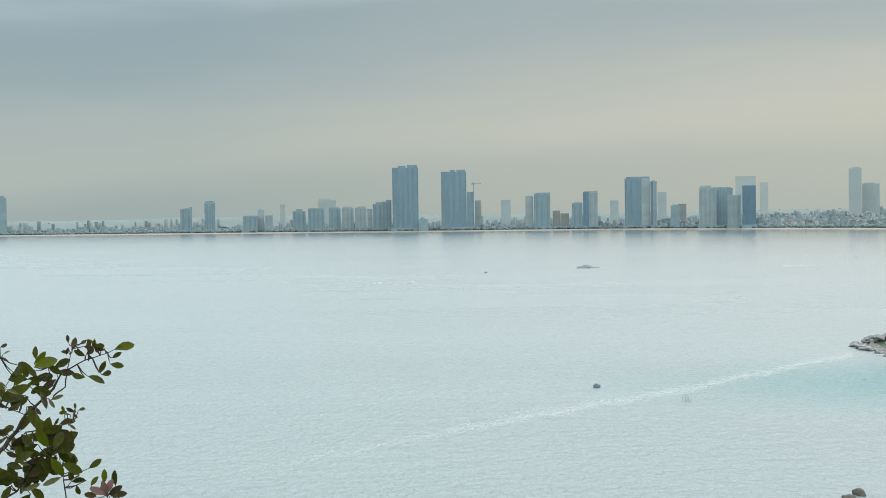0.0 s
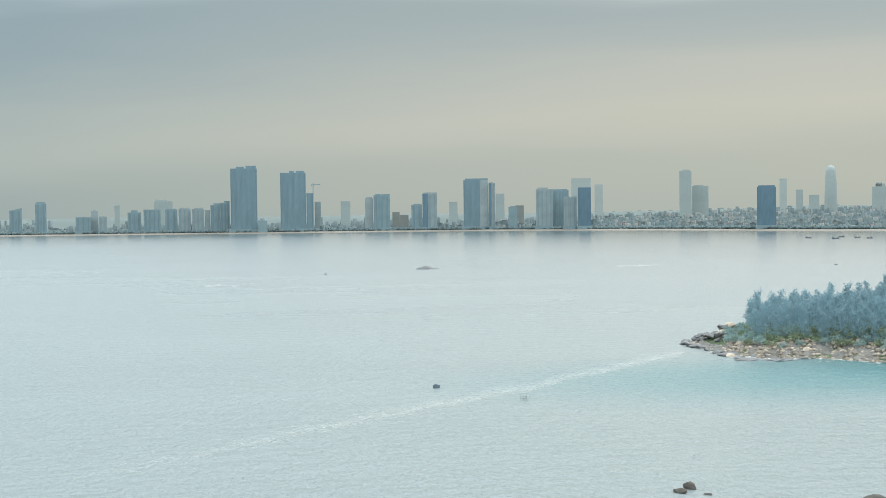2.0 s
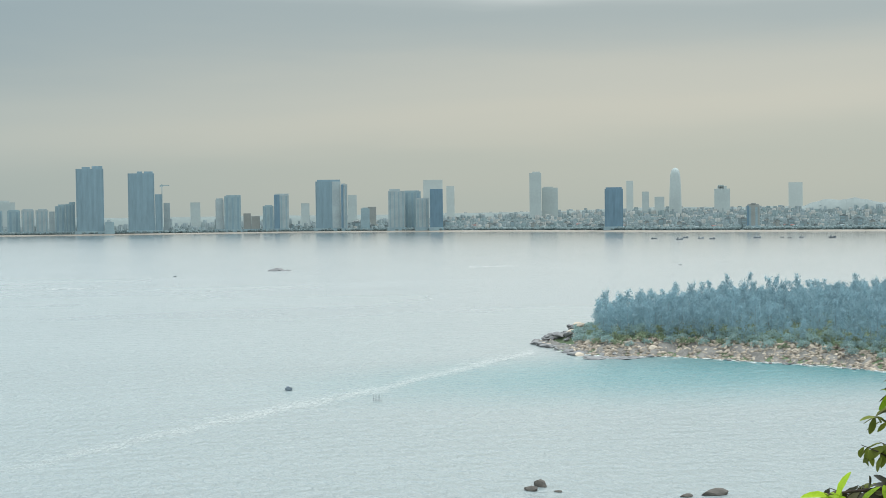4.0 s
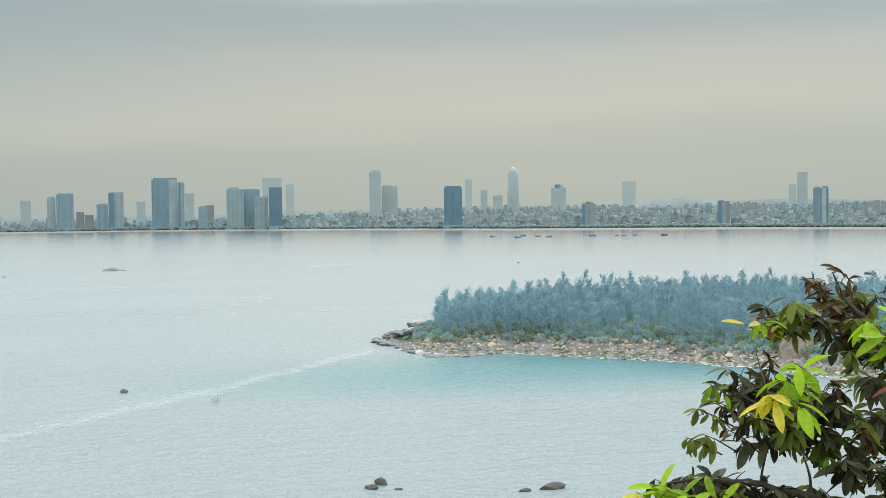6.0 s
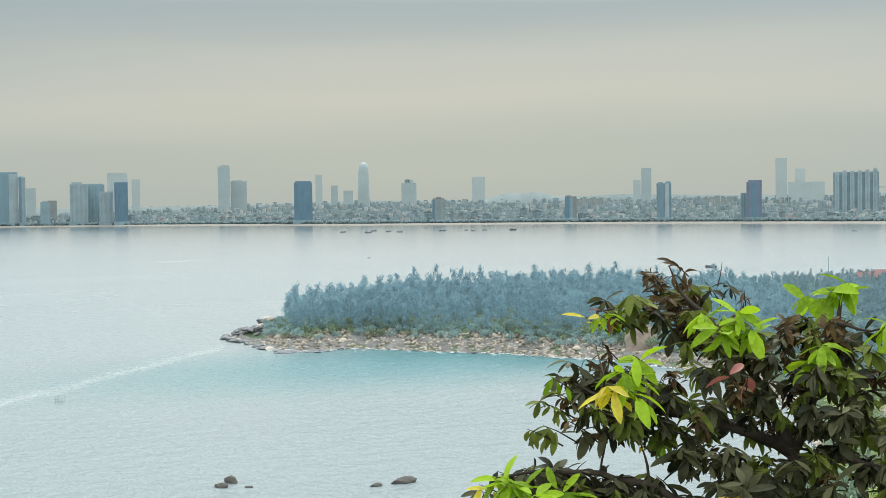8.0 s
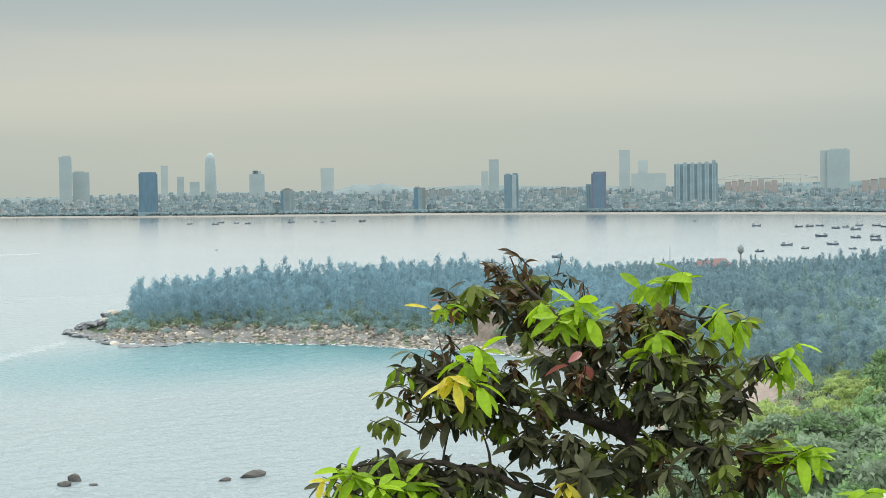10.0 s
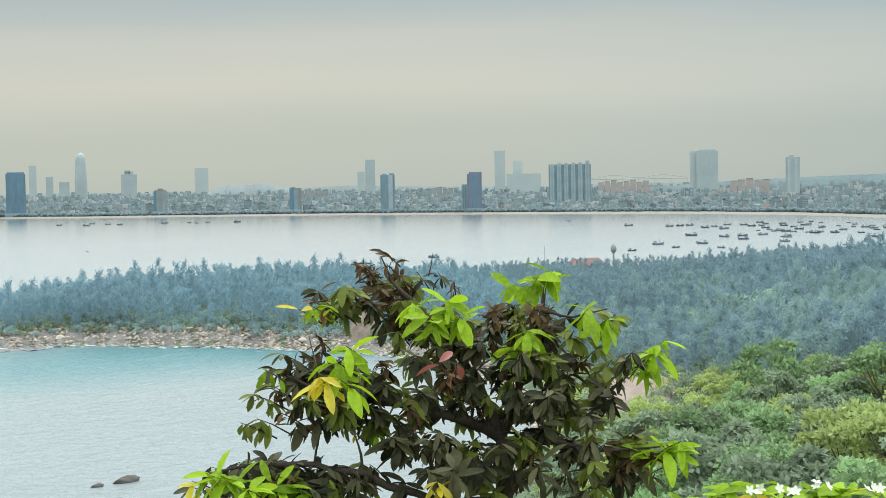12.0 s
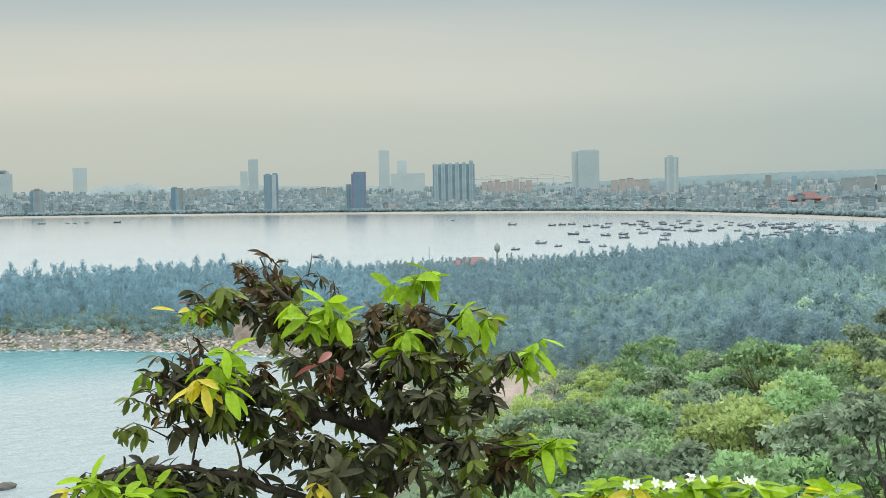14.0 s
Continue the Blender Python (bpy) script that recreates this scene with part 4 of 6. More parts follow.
# a few creeper-grown and broadleaf crowns stand up out of the casuarinas
for i, (b, d, j, k) in enumerate(((50.2, 322, 4, 1.30), (51.4, 330, 4, 1.20), (54.9, 300, 4, 1.25), (55.6, 316, 4, 1.1), (48.6, 296, 4, 1.0), 
                                  (58.6, 240, 4, 1.4), (60.4, 236, 4, 1.3), (61.3, 275, 4, 1.5))):
    p = at(b, d)
    m = Matrix.Translation((p.x, p.y, float(ground_height(p.x, p.y)) + 0.8)) @ Matrix.Rotation(i * 1.7, 4, "Z") @ Matrix.Diagonal((k, k, k, 1))
    copy_thing(mixed_things[j], m).matrix_world = m

# low bushes that hide the soil on slopes and above the rocks
bushes = scatter(1500, 17.5, 70, 84, 420, 2.6, lambda b, d, s: 5 < s and (s < 16 or d < 262) and b > 18.0 and not (44.2 < b < 46.9 and 205 < d < 262))
SHRUBS = [broadleaf_arrays(60 + i, 2.6, 1.7, 150, 0.55) for i in range(4)]
foot = [s for s in bushes if 18.7 < s[3] < 42 and s[4] > 262]
wood_mesh("green_thicket", [s for i, s in enumerate(foot) if i % 3 == 0], SHRUBS, (BARK, OLIVE_LEAF), "green bushes at the foot of the wood", lambda b, d: 0.95)
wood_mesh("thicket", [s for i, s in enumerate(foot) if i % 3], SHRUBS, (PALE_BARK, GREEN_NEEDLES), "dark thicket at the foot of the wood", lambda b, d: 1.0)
bushes = [s for s in bushes if not (s[3] < 42 and s[4] > 262)]
wood_mesh("undergrowth", [s for i, s in enumerate(bushes) if i % 3], SHRUBS, (BARK, OLIVE_LEAF), "tangled green undergrowth on the slopes", lambda b, d: 1.0)
wood_mesh("scrub", [s for i, s in enumerate(bushes) if i % 3 == 0], SHRUBS, (BARK, YELLOW_LEAF), "yellow-green scrub on the slopes", lambda b, d: 0.9)


# ---- rocks ----
def rock_mesh(name, seed, mat, squat=0.62):
    bm = bmesh.new()
    bmesh.ops.create_icosphere(bm, subdivisions=2, radius=1)
    for v in bm.verts:
        c = v.co.copy()
        k = 1 + 0.42 * noise.noise(c * 1.1 + Vector((seed * 3.1, 0, 0))) + 0.16 * noise.noise(c * 3.3 + Vector((0, seed * 1.7, 0)))
        # broken faces: flatten towards a few planes
        for j in range(7):
            n = Vector((math.sin(seed * 5 + j * 2.4), math.cos(seed * 3 + j * 1.9), math.sin(j * 1.3 + seed) * 0.8)).normalized()
            far = c.dot(n) * k
            if far > 0.56:
                k *= (0.56 + 0.15 * (far - 0.56)) / far
        v.co = Vector((c.x * k, c.y * k * 0.85, c.z * k * squat))
    me = bpy.data.meshes.new(name)
    bm.to_mesh(me)
    bm.free()
    me.materials.append(mat)
    return me


STONES = [rock_mesh("shore_rock", i, ROCK) for i in range(7)]
BROWN = [rock_mesh("sea_boulder", 40 + i, BROWN_ROCK, 0.7) for i in range(3)]
WET = [rock_mesh("wet_rock", 20 + i, WET_ROCK, 0.5) for i in range(4)]


def rock(me, place, size, label, group, turn=0.0, tip=0.0):
    ob = new("rock", me)
    ob.matrix_world = Matrix.Translation(place) @ pose(0, 0, 0, tip, tip * 0.6, turn) @ Matrix.Diagonal((*size, 1))
    return tagged(ob, label, "rock", group)


rr = random.Random(31)
COVE = COAST[:13]
for i in range(270):
    u = rr.random() ** 0.9 * (len(COVE) - 1.001)
    k = int(u)
    b = COVE[k][0] + (u - k) * (COVE[k + 1][0] - COVE[k][0])
    d = COVE[k][1] + (u - k) * (COVE[k + 1][1] - COVE[k][1])
    wet = rr.random() < 0.45
    d += rr.uniform(-3.5, 1) if wet else rr.uniform(-0.5, 11)
    r = rr.uniform(0.35, 0.8) * (1.7 if rr.random() < 0.15 else 1.0)
    p = at(b, d)
    z = max(0.0, float(ground_height(p.x, p.y)))
    rock((WET if wet else STONES)[i % (4 if wet else 7)], (p.x, p.y, z + r * 0.2), (r * rr.uniform(0.9, 1.6), r, r * rr.uniform(0.8, 1.2)),
         "low dark wave-washed rock at the waterline" if wet else "angular pale pink granite boulder on the headland's shore", "shore rocks", rr.uniform(0, 360), rr.uniform(-25, 25))
for i in range(45):
    p = at(17.2 + 1.5 * rr.random(), rr.uniform(392, 436))
    if float(coast_distance(p.x, p.y)) > 0.5:
        r = rr.uniform(0.5, 1.4)
        rock(WET[i % 4] if i % 12 < 11 else STONES[i % 7], (p.x, p.y, float(ground_height(p.x, p.y)) + 0.1), (r * 1.3, r, r * 0.9), "angular brown boulder on the headland's point", "rocks of the point", rr.uniform(0, 360), rr.uniform(-20, 20))
# a heap of broken rock rising to the foot of the wood
for i in range(46):
    u = rr.random()
    p = at(17.25 + 1.75 * u, rr.uniform(399, 416))
    if float(coast_distance(p.x, p.y)) > -1.5:
        r = rr.uniform(0.9, 1.7)
        rock(WET[i % 4] if i % 9 else STONES[i % 7], (p.x, p.y, max(0.0, float(ground_height(p.x, p.y))) + rr.random() ** 1.5 * 2.6 * min(1, u * 1.6)), (r * 1.4, r * 1.1, r * 1.1), "angular brown boulder heaped on the headland's point", "rocks of the point", rr.uniform(0, 360), rr.uniform(-25, 25))
# piles of broken pale granite along the foot of the wood
pile_rng = random.Random(53)


def boulder_piles():
    shapes = [(np.array([tuple(v.co) for v in me.vertices]), np.array([tuple(p.vertices) for p in me.polygons])) for me in STONES]
    vs, fs, n = [], [], 0
    for i in range(900):
        u = pile_rng.random() * (len(COVE) - 1.001)
        k = int(u)
        b = COVE[k][0] + (u - k) * (COVE[k + 1][0] - COVE[k][0])
        heap = noise.noise((b * 1.3, 4.0, 0)) + 0.5 * noise.noise((b * 3.7, 9.0, 0))
        if b < 18.8 or pile_rng.random() > 0.55 + heap:
            continue
        p = at(b, COVE[k][1] + (u - k) * (COVE[k + 1][1] - COVE[k][1]) + 3.5 + 8.5 * pile_rng.random())
        r = pile_rng.uniform(0.3, 0.75) * (1.0 + 0.5 * max(0, heap))
        lift = (0.3 + 2.2 * max(0.0, heap)) * pile_rng.random()
        m = np.array((pose(0, 0, 0, pile_rng.uniform(-40, 40), pile_rng.uniform(-30, 30), pile_rng.uniform(0, 360)) @ Matrix.Diagonal((r * pile_rng.uniform(0.8, 1.4), r, r * pile_rng.uniform(0.9, 1.5), 1))).to_3x3())
        v, f = shapes[i % 7]
        vs.append(v @ m.T + (p.x, p.y, float(ground_height(p.x, p.y)) + lift))
        fs.append(f + n)
        n += len(v)
    tagged(new("boulder_pile", mesh_of("boulder_pile", np.concatenate(vs), np.concatenate(fs), ROCK)), "piles of broken pale granite boulders below the wood", "rocks", kind="stuff")


boulder_piles()
# low dark slabs awash off the point
for i in range(16):
    p = at(pile_rng.uniform(18.9, 21.2), pile_rng.uniform(364, 371))
    r = pile_rng.uniform(1.0, 2.2)
    rock(WET[i % 4], (p.x, p.y, 0.05), (r * 1.8, r, r * 0.55), "low dark rock slab awash off the point", "rocks of the point", pile_rng.uniform(-30, 30), pile_rng.uniform(-8, 8))
# the point: dark rocks running out into the sea
for i in range(30):
    u = rr.random()
    p = at(16.95 + 1.9 * u, 409 - 34 * u + rr.uniform(-3, 6))
    r = rr.uniform(0.8, 2.1)
    rock(WET[i % 4] if rr.random() < 0.85 else STONES[i % 7], (p.x, p.y, 0.3), (r * 1.5, r, r * 0.9), "dark jagged rock at the tip of the point", "rocks of the point", rr.uniform(0, 360), rr.uniform(-20, 20))


def rubble():
    """Small broken stone along the whole shore, beyond counting."""
    rng = np.random.default_rng(17)
    bm0 = bmesh.new()
    bmesh.ops.create_icosphere(bm0, subdivisions=1, radius=1)
    v0, f0 = np.array([tuple(v.co) for v in bm0.verts]), np.array([[v.index for v in f.verts] for f in bm0.faces])
    bm0.free()
    vs, fs = [], []
    for i in range(3000):
        u = rng.random() * (len(COVE) - 1.001)
        k = int(u)
        b = COVE[k][0] + (u - k) * (COVE[k + 1][0] - COVE[k][0])
        d = COVE[k][1] + (u - k) * (COVE[k + 1][1] - COVE[k][1]) + rng.uniform(-1.5, 12)
        if b < 18.7:
            continue
        p = at(b, d)
        r = rng.uniform(0.2, 0.75)
        q = v0 * rng.uniform(0.6, 1.25, (len(v0), 1)) * (r * rng.uniform(0.8, 1.7), r, r * 0.8)
        vs.append(q + (p.x, p.y, max(0, float(ground_height(p.x, p.y))) + 0.1))
        fs.append(f0 + (len(vs) - 1) * len(v0))
    tagged(new("shore_rubble", mesh_of("shore_rubble", np.concatenate(vs), np.concatenate(fs), ROCK)), "broken pale stones along the headland's shore", "stones", kind="stuff")


rubble()


def shelf():
    """Bare bedrock between the water and the trees."""
    vs, n, fine = [], 6, 20
    steps = [(k, u / fine) for k in range(len(COVE) - 1) for u in range(fine)]
    for k, u in steps:
        b = COVE[k][0] + u * (COVE[k + 1][0] - COVE[k][0])
        d = COVE[k][1] + u * (COVE[k + 1][1] - COVE[k][1])
        for j in range(n):
            p = at(b, d - 2.5 + 2.6 * j)
            q = Vector((p.x * 0.35, p.y * 0.35, j))
            vs.append((p.x, p.y, max(-0.4, float(ground_height(p.x, p.y))) + 0.2 + 0.9 * noise.noise(q) + 0.5 * noise.noise(q * 2.7) - (0.9 if j in (0, n - 1) else 0)))
    faces = [(i * n + j, i * n + n + j, i * n + n + j + 1, i * n + j + 1) for i in range(len(steps) - 1) for j in range(n - 1)]
    tagged(new("rock_shelf", mesh_of("rock_shelf", vs, faces, BEDROCK)), "rough brown bedrock along the headland's shore", "ground", kind="structure")


shelf()
for b, d, size, lab in ((16.75, 193, (1.5, 1.1, 1.0), "brown boulder standing in shallow water"), (17.15, 196, (1.6, 1.2, 1.6), "brown boulder standing in shallow water"),
                        (17.9, 192, (0.9, 0.6, 0.4), "small dark rock awash"), (24.5, 192, (2.6, 1.5, 1.35), "long rounded grey rock standing in the cove"),
                        (23.3, 190, (1.2, 0.8, 0.7), "small dark rock awash"), (6.05, 978, (9, 4, 4.5), "low dark islet far out in the bay"), (6.45, 976, (6, 3, 1.6), "low dark islet far out in the bay")):
    rock(BROWN[int(b * 10) % 3] if d < 200 else WET[0], at(b, d, 0.05 * size[2]), size, lab, "rocks in the sea", b * 7 if d < 200 else 0)
# bare clay scars on the headland
CLAY = material("bare_clay", (0.225, 0.172, 0.135), 0.9, 0.25, 0.3, 0.3)


def scar(bearing, dist, wide, tall, slope, label):
    p = at(bearing, dist)
    z = float(ground_height(p.x, p.y))
    bm = bmesh.new()
    bmesh.ops.create_grid(bm, x_segments=14, y_segments=10, size=1)
    for v in bm.verts:
        r = min(1.0, math.hypot(v.co.x, v.co.y))
        v.co = Vector((v.co.x * wide / 2 * (1 + 0.3 * noise.noise(v.co * 2.1)), (v.co.y + 1) * slope / 2, (v.co.y + 1) * tall / 2 + 0.5 * noise.noise(v.co * 3.0 + Vector((bearing, 0, 0))) - 5.0 * max(0, r - 0.6 + 0.25 * noise.noise(v.co * 4)) ** 1.3 - abs(v.co.x) * (v.co.y + 1) * 1.2))
    ob = part("clay_slope", bm, CLAY, None)
    ob.matrix_world = Matrix.Translation((p.x, p.y, z)) @ pose(0, 0, 0, 0, 0, -bearing)
    tagged(ob, label, "slope", kind="structure")


scar(46.3, 214, 17, 4.6, 26, "bare reddish clay slope above the cove")
scar(34.6, 341, 8.0, 9.0, 5, "steep bare clay scar in the woods")
scar(29.4, 364, 4.0, 2.2, 4, "small clay scar under the trees")


# ---- the tree, the shrubs and the blossoms below the lookout ----
def leaf_arrays(width=0.36, curl=0.18, fold=0.12):
    """One leaf of length 1 along x: folded along its midrib, curling down to its tip."""
    rows = [(0.0, 0.03), (0.22, 0.62), (0.5, 1.0), (0.75, 0.86), (0.92, 0.45), (1.0, 0.03)]
    v = []
    for x, w in rows:
        z = -curl * x * x
        v += [(x, -w * width / 2, z + fold * w * width), (x, 0, z), (x, w * width / 2, z + fold * w * width)]
    f = [(i * 3 + k, i * 3 + 3 + k, i * 3 + 4 + k, i * 3 + 1 + k) for i in range(len(rows) - 1) for k in (0, 1)]
    return np.array(v), np.array(f)


LEAF_SHAPES = [leaf_arrays(0.31, 0.22, 0.16), leaf_arrays(0.34, 0.45, 0.20), leaf_arrays(0.27, 0.10, 0.25), leaf_arrays(0.40, 0.30, 0.12)]
leaf_cache = {}


def leaf_mesh(k, mat):
    if (k, mat.name) not in leaf_cache:
        me = mesh_of("leaf", *LEAF_SHAPES[k], mat)
        me.polygons.foreach_set("use_smooth", np.ones(len(me.polygons), bool))
        leaf_cache[k, mat.name] = me
    return leaf_cache[k, mat.name]


def leaf_pose(place, way, size, rng):
    x = Vector(way).normalized()
    up = Vector((rng.gauss(0, 0.5), rng.gauss(-0.25, 0.5), 1.0))
    y = up.cross(x).normalized()
    z = x.cross(y)
    m = Matrix((x, y, z)).transposed().to_4x4()
    return Matrix.Translation(place) @ m @ Matrix.Diagonal((size, size, size, 1))


class Foliage:
    """The leaves of one plant: a number of them single, the others joined by colour."""

    def __init__(self, plant, single):
        self.plant, self.left, self.rest = plant, single, {}

    def leaf(self, place, way, size, mat, rng, joined=False):
        k, m = rng.randrange(4), leaf_pose(place, way, size, rng)
        if self.left > 0 and not joined:
            self.left -= 1
            ob = hang("leaf", leaf_mesh(k, mat), self.plant)
            ob.matrix_local = m
        else:
            v = LEAF_SHAPES[k][0]
            a = np.array(m)
            self.rest.setdefault(mat.name, (mat, [], []))
            self.rest[mat.name][1].append(v @ a[:3, :3].T + a[:3, 3])
            self.rest[mat.name][2].append(LEAF_SHAPES[k][1])

    def close(self):
        for mat, vs, fs in self.rest.values():
            faces = np.concatenate([f + i * len(vs[0]) for i, f in enumerate(fs)])
            me = mesh_of("foliage", np.concatenate(vs), faces, mat)
            me.polygons.foreach_set("use_smooth", np.ones(len(faces), bool))
            tagged(hang("foliage", me, self.plant), "mass of " + mat.name.replace("_", " ") + "s", kind="stuff")


near_rng = random.Random(77)
tree = new("small_tree")
tree.matrix_world = Matrix.Translation((3.917, 4.364, 38.661)) @ pose(0, 0, 0, 0, 0, -40.16)
tagged(tree, "small tree with dark bronze old leaves and bright green new shoots", "tree")
crown = Foliage(tree, 300)


def limb(points, radii, plant=None, mat=NEAR_BARK, name="limb", slim=0.58):
    # knotty: finer steps with a little wander
    pts, rad = [], []
    for i in range(len(points) - 1):
        for k in range(3):
            u = k / 3
            p = Vector(points[i]).lerp(Vector(points[i + 1]), u)
            r = slim * (radii[i] + u * (radii[i + 1] - radii[i]))
            w = r * 0.5 if (i or k) else 0
            pts.append(p + Vector([near_rng.uniform(-w, w) for _ in range(3)]))
            rad.append(r * near_rng.uniform(0.9, 1.12))
    pts.append(Vector(points[-1]))
    rad.append(radii[-1] * slim)
    me = mesh_of(name, *tube(pts, rad, 8), mat)
    me.polygons.foreach_set("use_smooth", np.ones(len(me.polygons), bool))
    return hang(name, me, plant or tree)


limb([(0.02, 0.0, -1.45), (0.03, 0.0, -0.7), (0.02, 0.0, -0.16)], (0.12, 0.10, 0.088), name="trunk")
limb([(0.016, -0.0, -0.194), (0.005, -0.0, -0.0), (-0.002, -0.0, 0.153), (-0.02, -0.0, 0.277)], (0.085, 0.075, 0.062, 0.055))
limb([(-0.02, -0.0, 0.277), (-0.167, -0.102, 0.36), (-0.374, -0.212, 0.432), (-0.581, -0.23, 0.486), (-0.785, -0.255, 0.53), (-0.896, -0.272, 0.582)], (0.05, 0.042, 0.036, 0.028, 0.016, 0.006))
limb([(0.005, -0.0, 0.005), (-0.101, -0.101, 0.0), (-0.241, -0.205, 0.03), (-0.351, -0.311, 0.09), (-0.487, -0.322, 0.13), (-0.577, -0.33, 0.18), (-0.778, -0.355, 0.225), (-0.998, -0.391, 0.24), (-1.212, -0.538, 0.225)], (0.04, 0.036, 0.032, 0.03, 0.028, 0.026, 0.02, 0.013, 0.006))
limb([(-0.02, -0.0, 0.265), (-0.094, -0.001, 0.476), (-0.228, 0.096, 0.664), (-0.36, 0.089, 0.817), (-0.488, 0.18, 0.937), (-0.535, 0.176, 1.051)], (0.05, 0.04, 0.03, 0.02, 0.012, 0.004))
limb([(-0.02, -0.0, 0.265), (0.052, -0.0, 0.448), (0.119, 0.099, 0.632), (0.171, 0.098, 0.805), (0.199, 0.097, 0.966)], (0.045, 0.035, 0.026, 0.018, 0.006))
limb([(0.003, -0.0, 0.166), (0.098, -0.001, 0.25), (0.251, 0.095, 0.354), (0.426, 0.085, 0.414), (0.526, 0.076, 0.513), (0.664, 0.063, 0.624)], (0.045, 0.036, 0.026, 0.018, 0.012, 0.005))
limb([(0.098, -0.001, 0.25), (0.264, -0.106, 0.253), (0.432, -0.116, 0.227), (0.66, -0.239, 0.269)], (0.026, 0.02, 0.014, 0.005))
limb([(-0.36, 0.089, 0.817), (-0.531, 0.076, 0.797), (-0.663, -0.038, 0.895), (-0.814, -0.158, 0.872)], (0.016, 0.011, 0.008, 0.004))
limb([(0.171, 0.098, 0.805), (0.302, -0.008, 0.788), (0.441, -0.117, 0.831)], (0.014, 0.009, 0.004))
limb([(-0.785, -0.255, 0.53), (-0.731, -0.551, 0.639), (-0.803, -0.258, 0.741)], (0.012, 0.008, 0.003))
limb([(-0.577, -0.33, 0.18), (-0.597, -0.332, 0.30), (-0.64, -0.337, 0.424)], (0.012, 0.008, 0.003))
limb([(-0.778, -0.355, 0.225), (-0.765, -0.353, 0.31), (-0.73, -0.349, 0.416)], (0.01, 0.007, 0.003))
limb([(-0.326, 0.191, 0.958), (-0.312, 0.192, 1.008), (-0.306, 0.192, 1.063)], (0.006, 0.004, 0.002))
limb([(-0.228, 0.096, 0.664), (-0.23, -0.105, 0.808), (-0.214, 0.196, 0.93)], (0.014, 0.01, 0.003))


def spray(u, w, v, mat, count, size, joined=False):
    """A shoot with its leaves all round: the darker ones hang, the fresh ones stand out."""
    c = Vector((u, w, v))
    fresh, bronze = mat in (BRIGHT, YELLOW), mat is BRONZE
    back = Vector((-u * 0.12 + near_rng.uniform(-0.03, 0.03), 0.05, -0.075))
    pts = [c + back, c + back * 0.45 + Vector((0, 0, 0.006)), c]
    hang("shoot", mesh_of("shoot", *tube(pts, (0.0035, 0.0025, 0.0012), 4), NEAR_BARK), tree)
    count = count if mat in (YELLOW, RED) else int(count * (2.0 if joined else 1.35)) + 1
    if bronze:
        count, size = int(count * 1.3), size * 0.68
    for i in range(count):
        a = 2 * math.pi * (i + near_rng.random() * 0.7) / count
        drop = near_rng.gauss(-0.35 if fresh else -0.2 if bronze else -0.5, 0.6)
        way = Vector((math.cos(a), 0.75 * math.sin(a), drop))
        along = near_rng.random() * (1.5 if bronze else 1.0)
        crown.leaf(c + back * along * 0.6, way, (0.088 if joined else 0.106) * size * near_rng.uniform(0.65, 1.2), mat, near_rng, joined)


spray(0.161, 0.10, 0.955, BRIGHT, 10, 1.25)
spray(0.224, 0.10, 0.983, BRIGHT, 7, 1.1)
spray(0.063, 0.20, 0.925, BRIGHT, 6, 1.1)
spray(-0.236, -0.20, 0.888, BRIGHT, 10, 1.15)
spray(-0.305, -0.26, 0.824, BRIGHT, 8, 1.2)
spray(-0.179, -0.20, 0.816, BRIGHT, 7, 1.1)
spray(-0.376, -0.21, 0.879, BRIGHT, 6, 1.0)
spray(0.102, -0.20, 0.751, BRIGHT, 9, 1.1)
spray(0.054, -0.20, 0.692, BRIGHT, 6, 1.0)
spray(0.363, -0.21, 0.841, BRIGHT, 7, 1.2)
spray(0.452, -0.12, 0.795, BRIGHT, 6, 1.2)
spray(0.664, 0.06, 0.624, BRIGHT, 10, 1.15)
spray(0.614, 0.07, 0.575, BRIGHT, 7, 1.0)
spray(0.701, 0.06, 0.674, BRIGHT, 6, 1.0)
spray(0.523, 0.18, 0.525, DARK, 6, 1)
spray(-0.621, -0.54, 0.735, BRIGHT, 8, 1.2)
spray(-0.670, -0.59, 0.687, BRIGHT, 6, 1.1)
spray(-0.718, -0.65, 0.631, YELLOW, 8, 1.25)
spray(-0.634, -0.64, 0.616, BRIGHT, 5, 1.2)
spray(-0.860, -0.17, 0.850, YELLOW, 4, 0.9)
spray(-0.815, -0.17, 0.893, RED, 3, 0.7)
spray(-0.803, -0.16, 0.860, BRIGHT, 8, 0.9)
spray(-0.756, -0.15, 0.870, BRIGHT, 5, 0.9)
spray(0.672, -0.24, 0.257, BRIGHT, 11, 1.35)
spray(0.730, -0.25, 0.292, BRIGHT, 7, 1.2)
spray(-1.108, -0.62, 0.237, BRIGHT, 9, 1.1)
spray(-0.943, -0.58, 0.215, BRIGHT, 10, 1.15)
spray(-1.008, -0.70, 0.209, BRIGHT, 9, 1.1)
spray(-1.221, -0.64, 0.224, YELLOW, 6, 1.1)
spray(-1.169, -0.63, 0.253, BRIGHT, 7, 1.1)
spray(-0.838, -0.57, 0.186, BRIGHT, 7, 1.1)
spray(-0.266, -0.61, 0.218, YELLOW, 8, 1.0)
spray(-0.641, -0.34, 0.378, YELLOW, 3, 0.7)
spray(-0.551, -0.33, 0.362, BRIGHT, 3, 0.8)
spray(-0.985, -0.29, 0.609, BRIGHT, 3, 0.8)
spray(-0.267, -0.61, 0.698, RED, 2, 1.0)
spray(-0.184, -0.50, 0.665, RED, 2, 0.9)
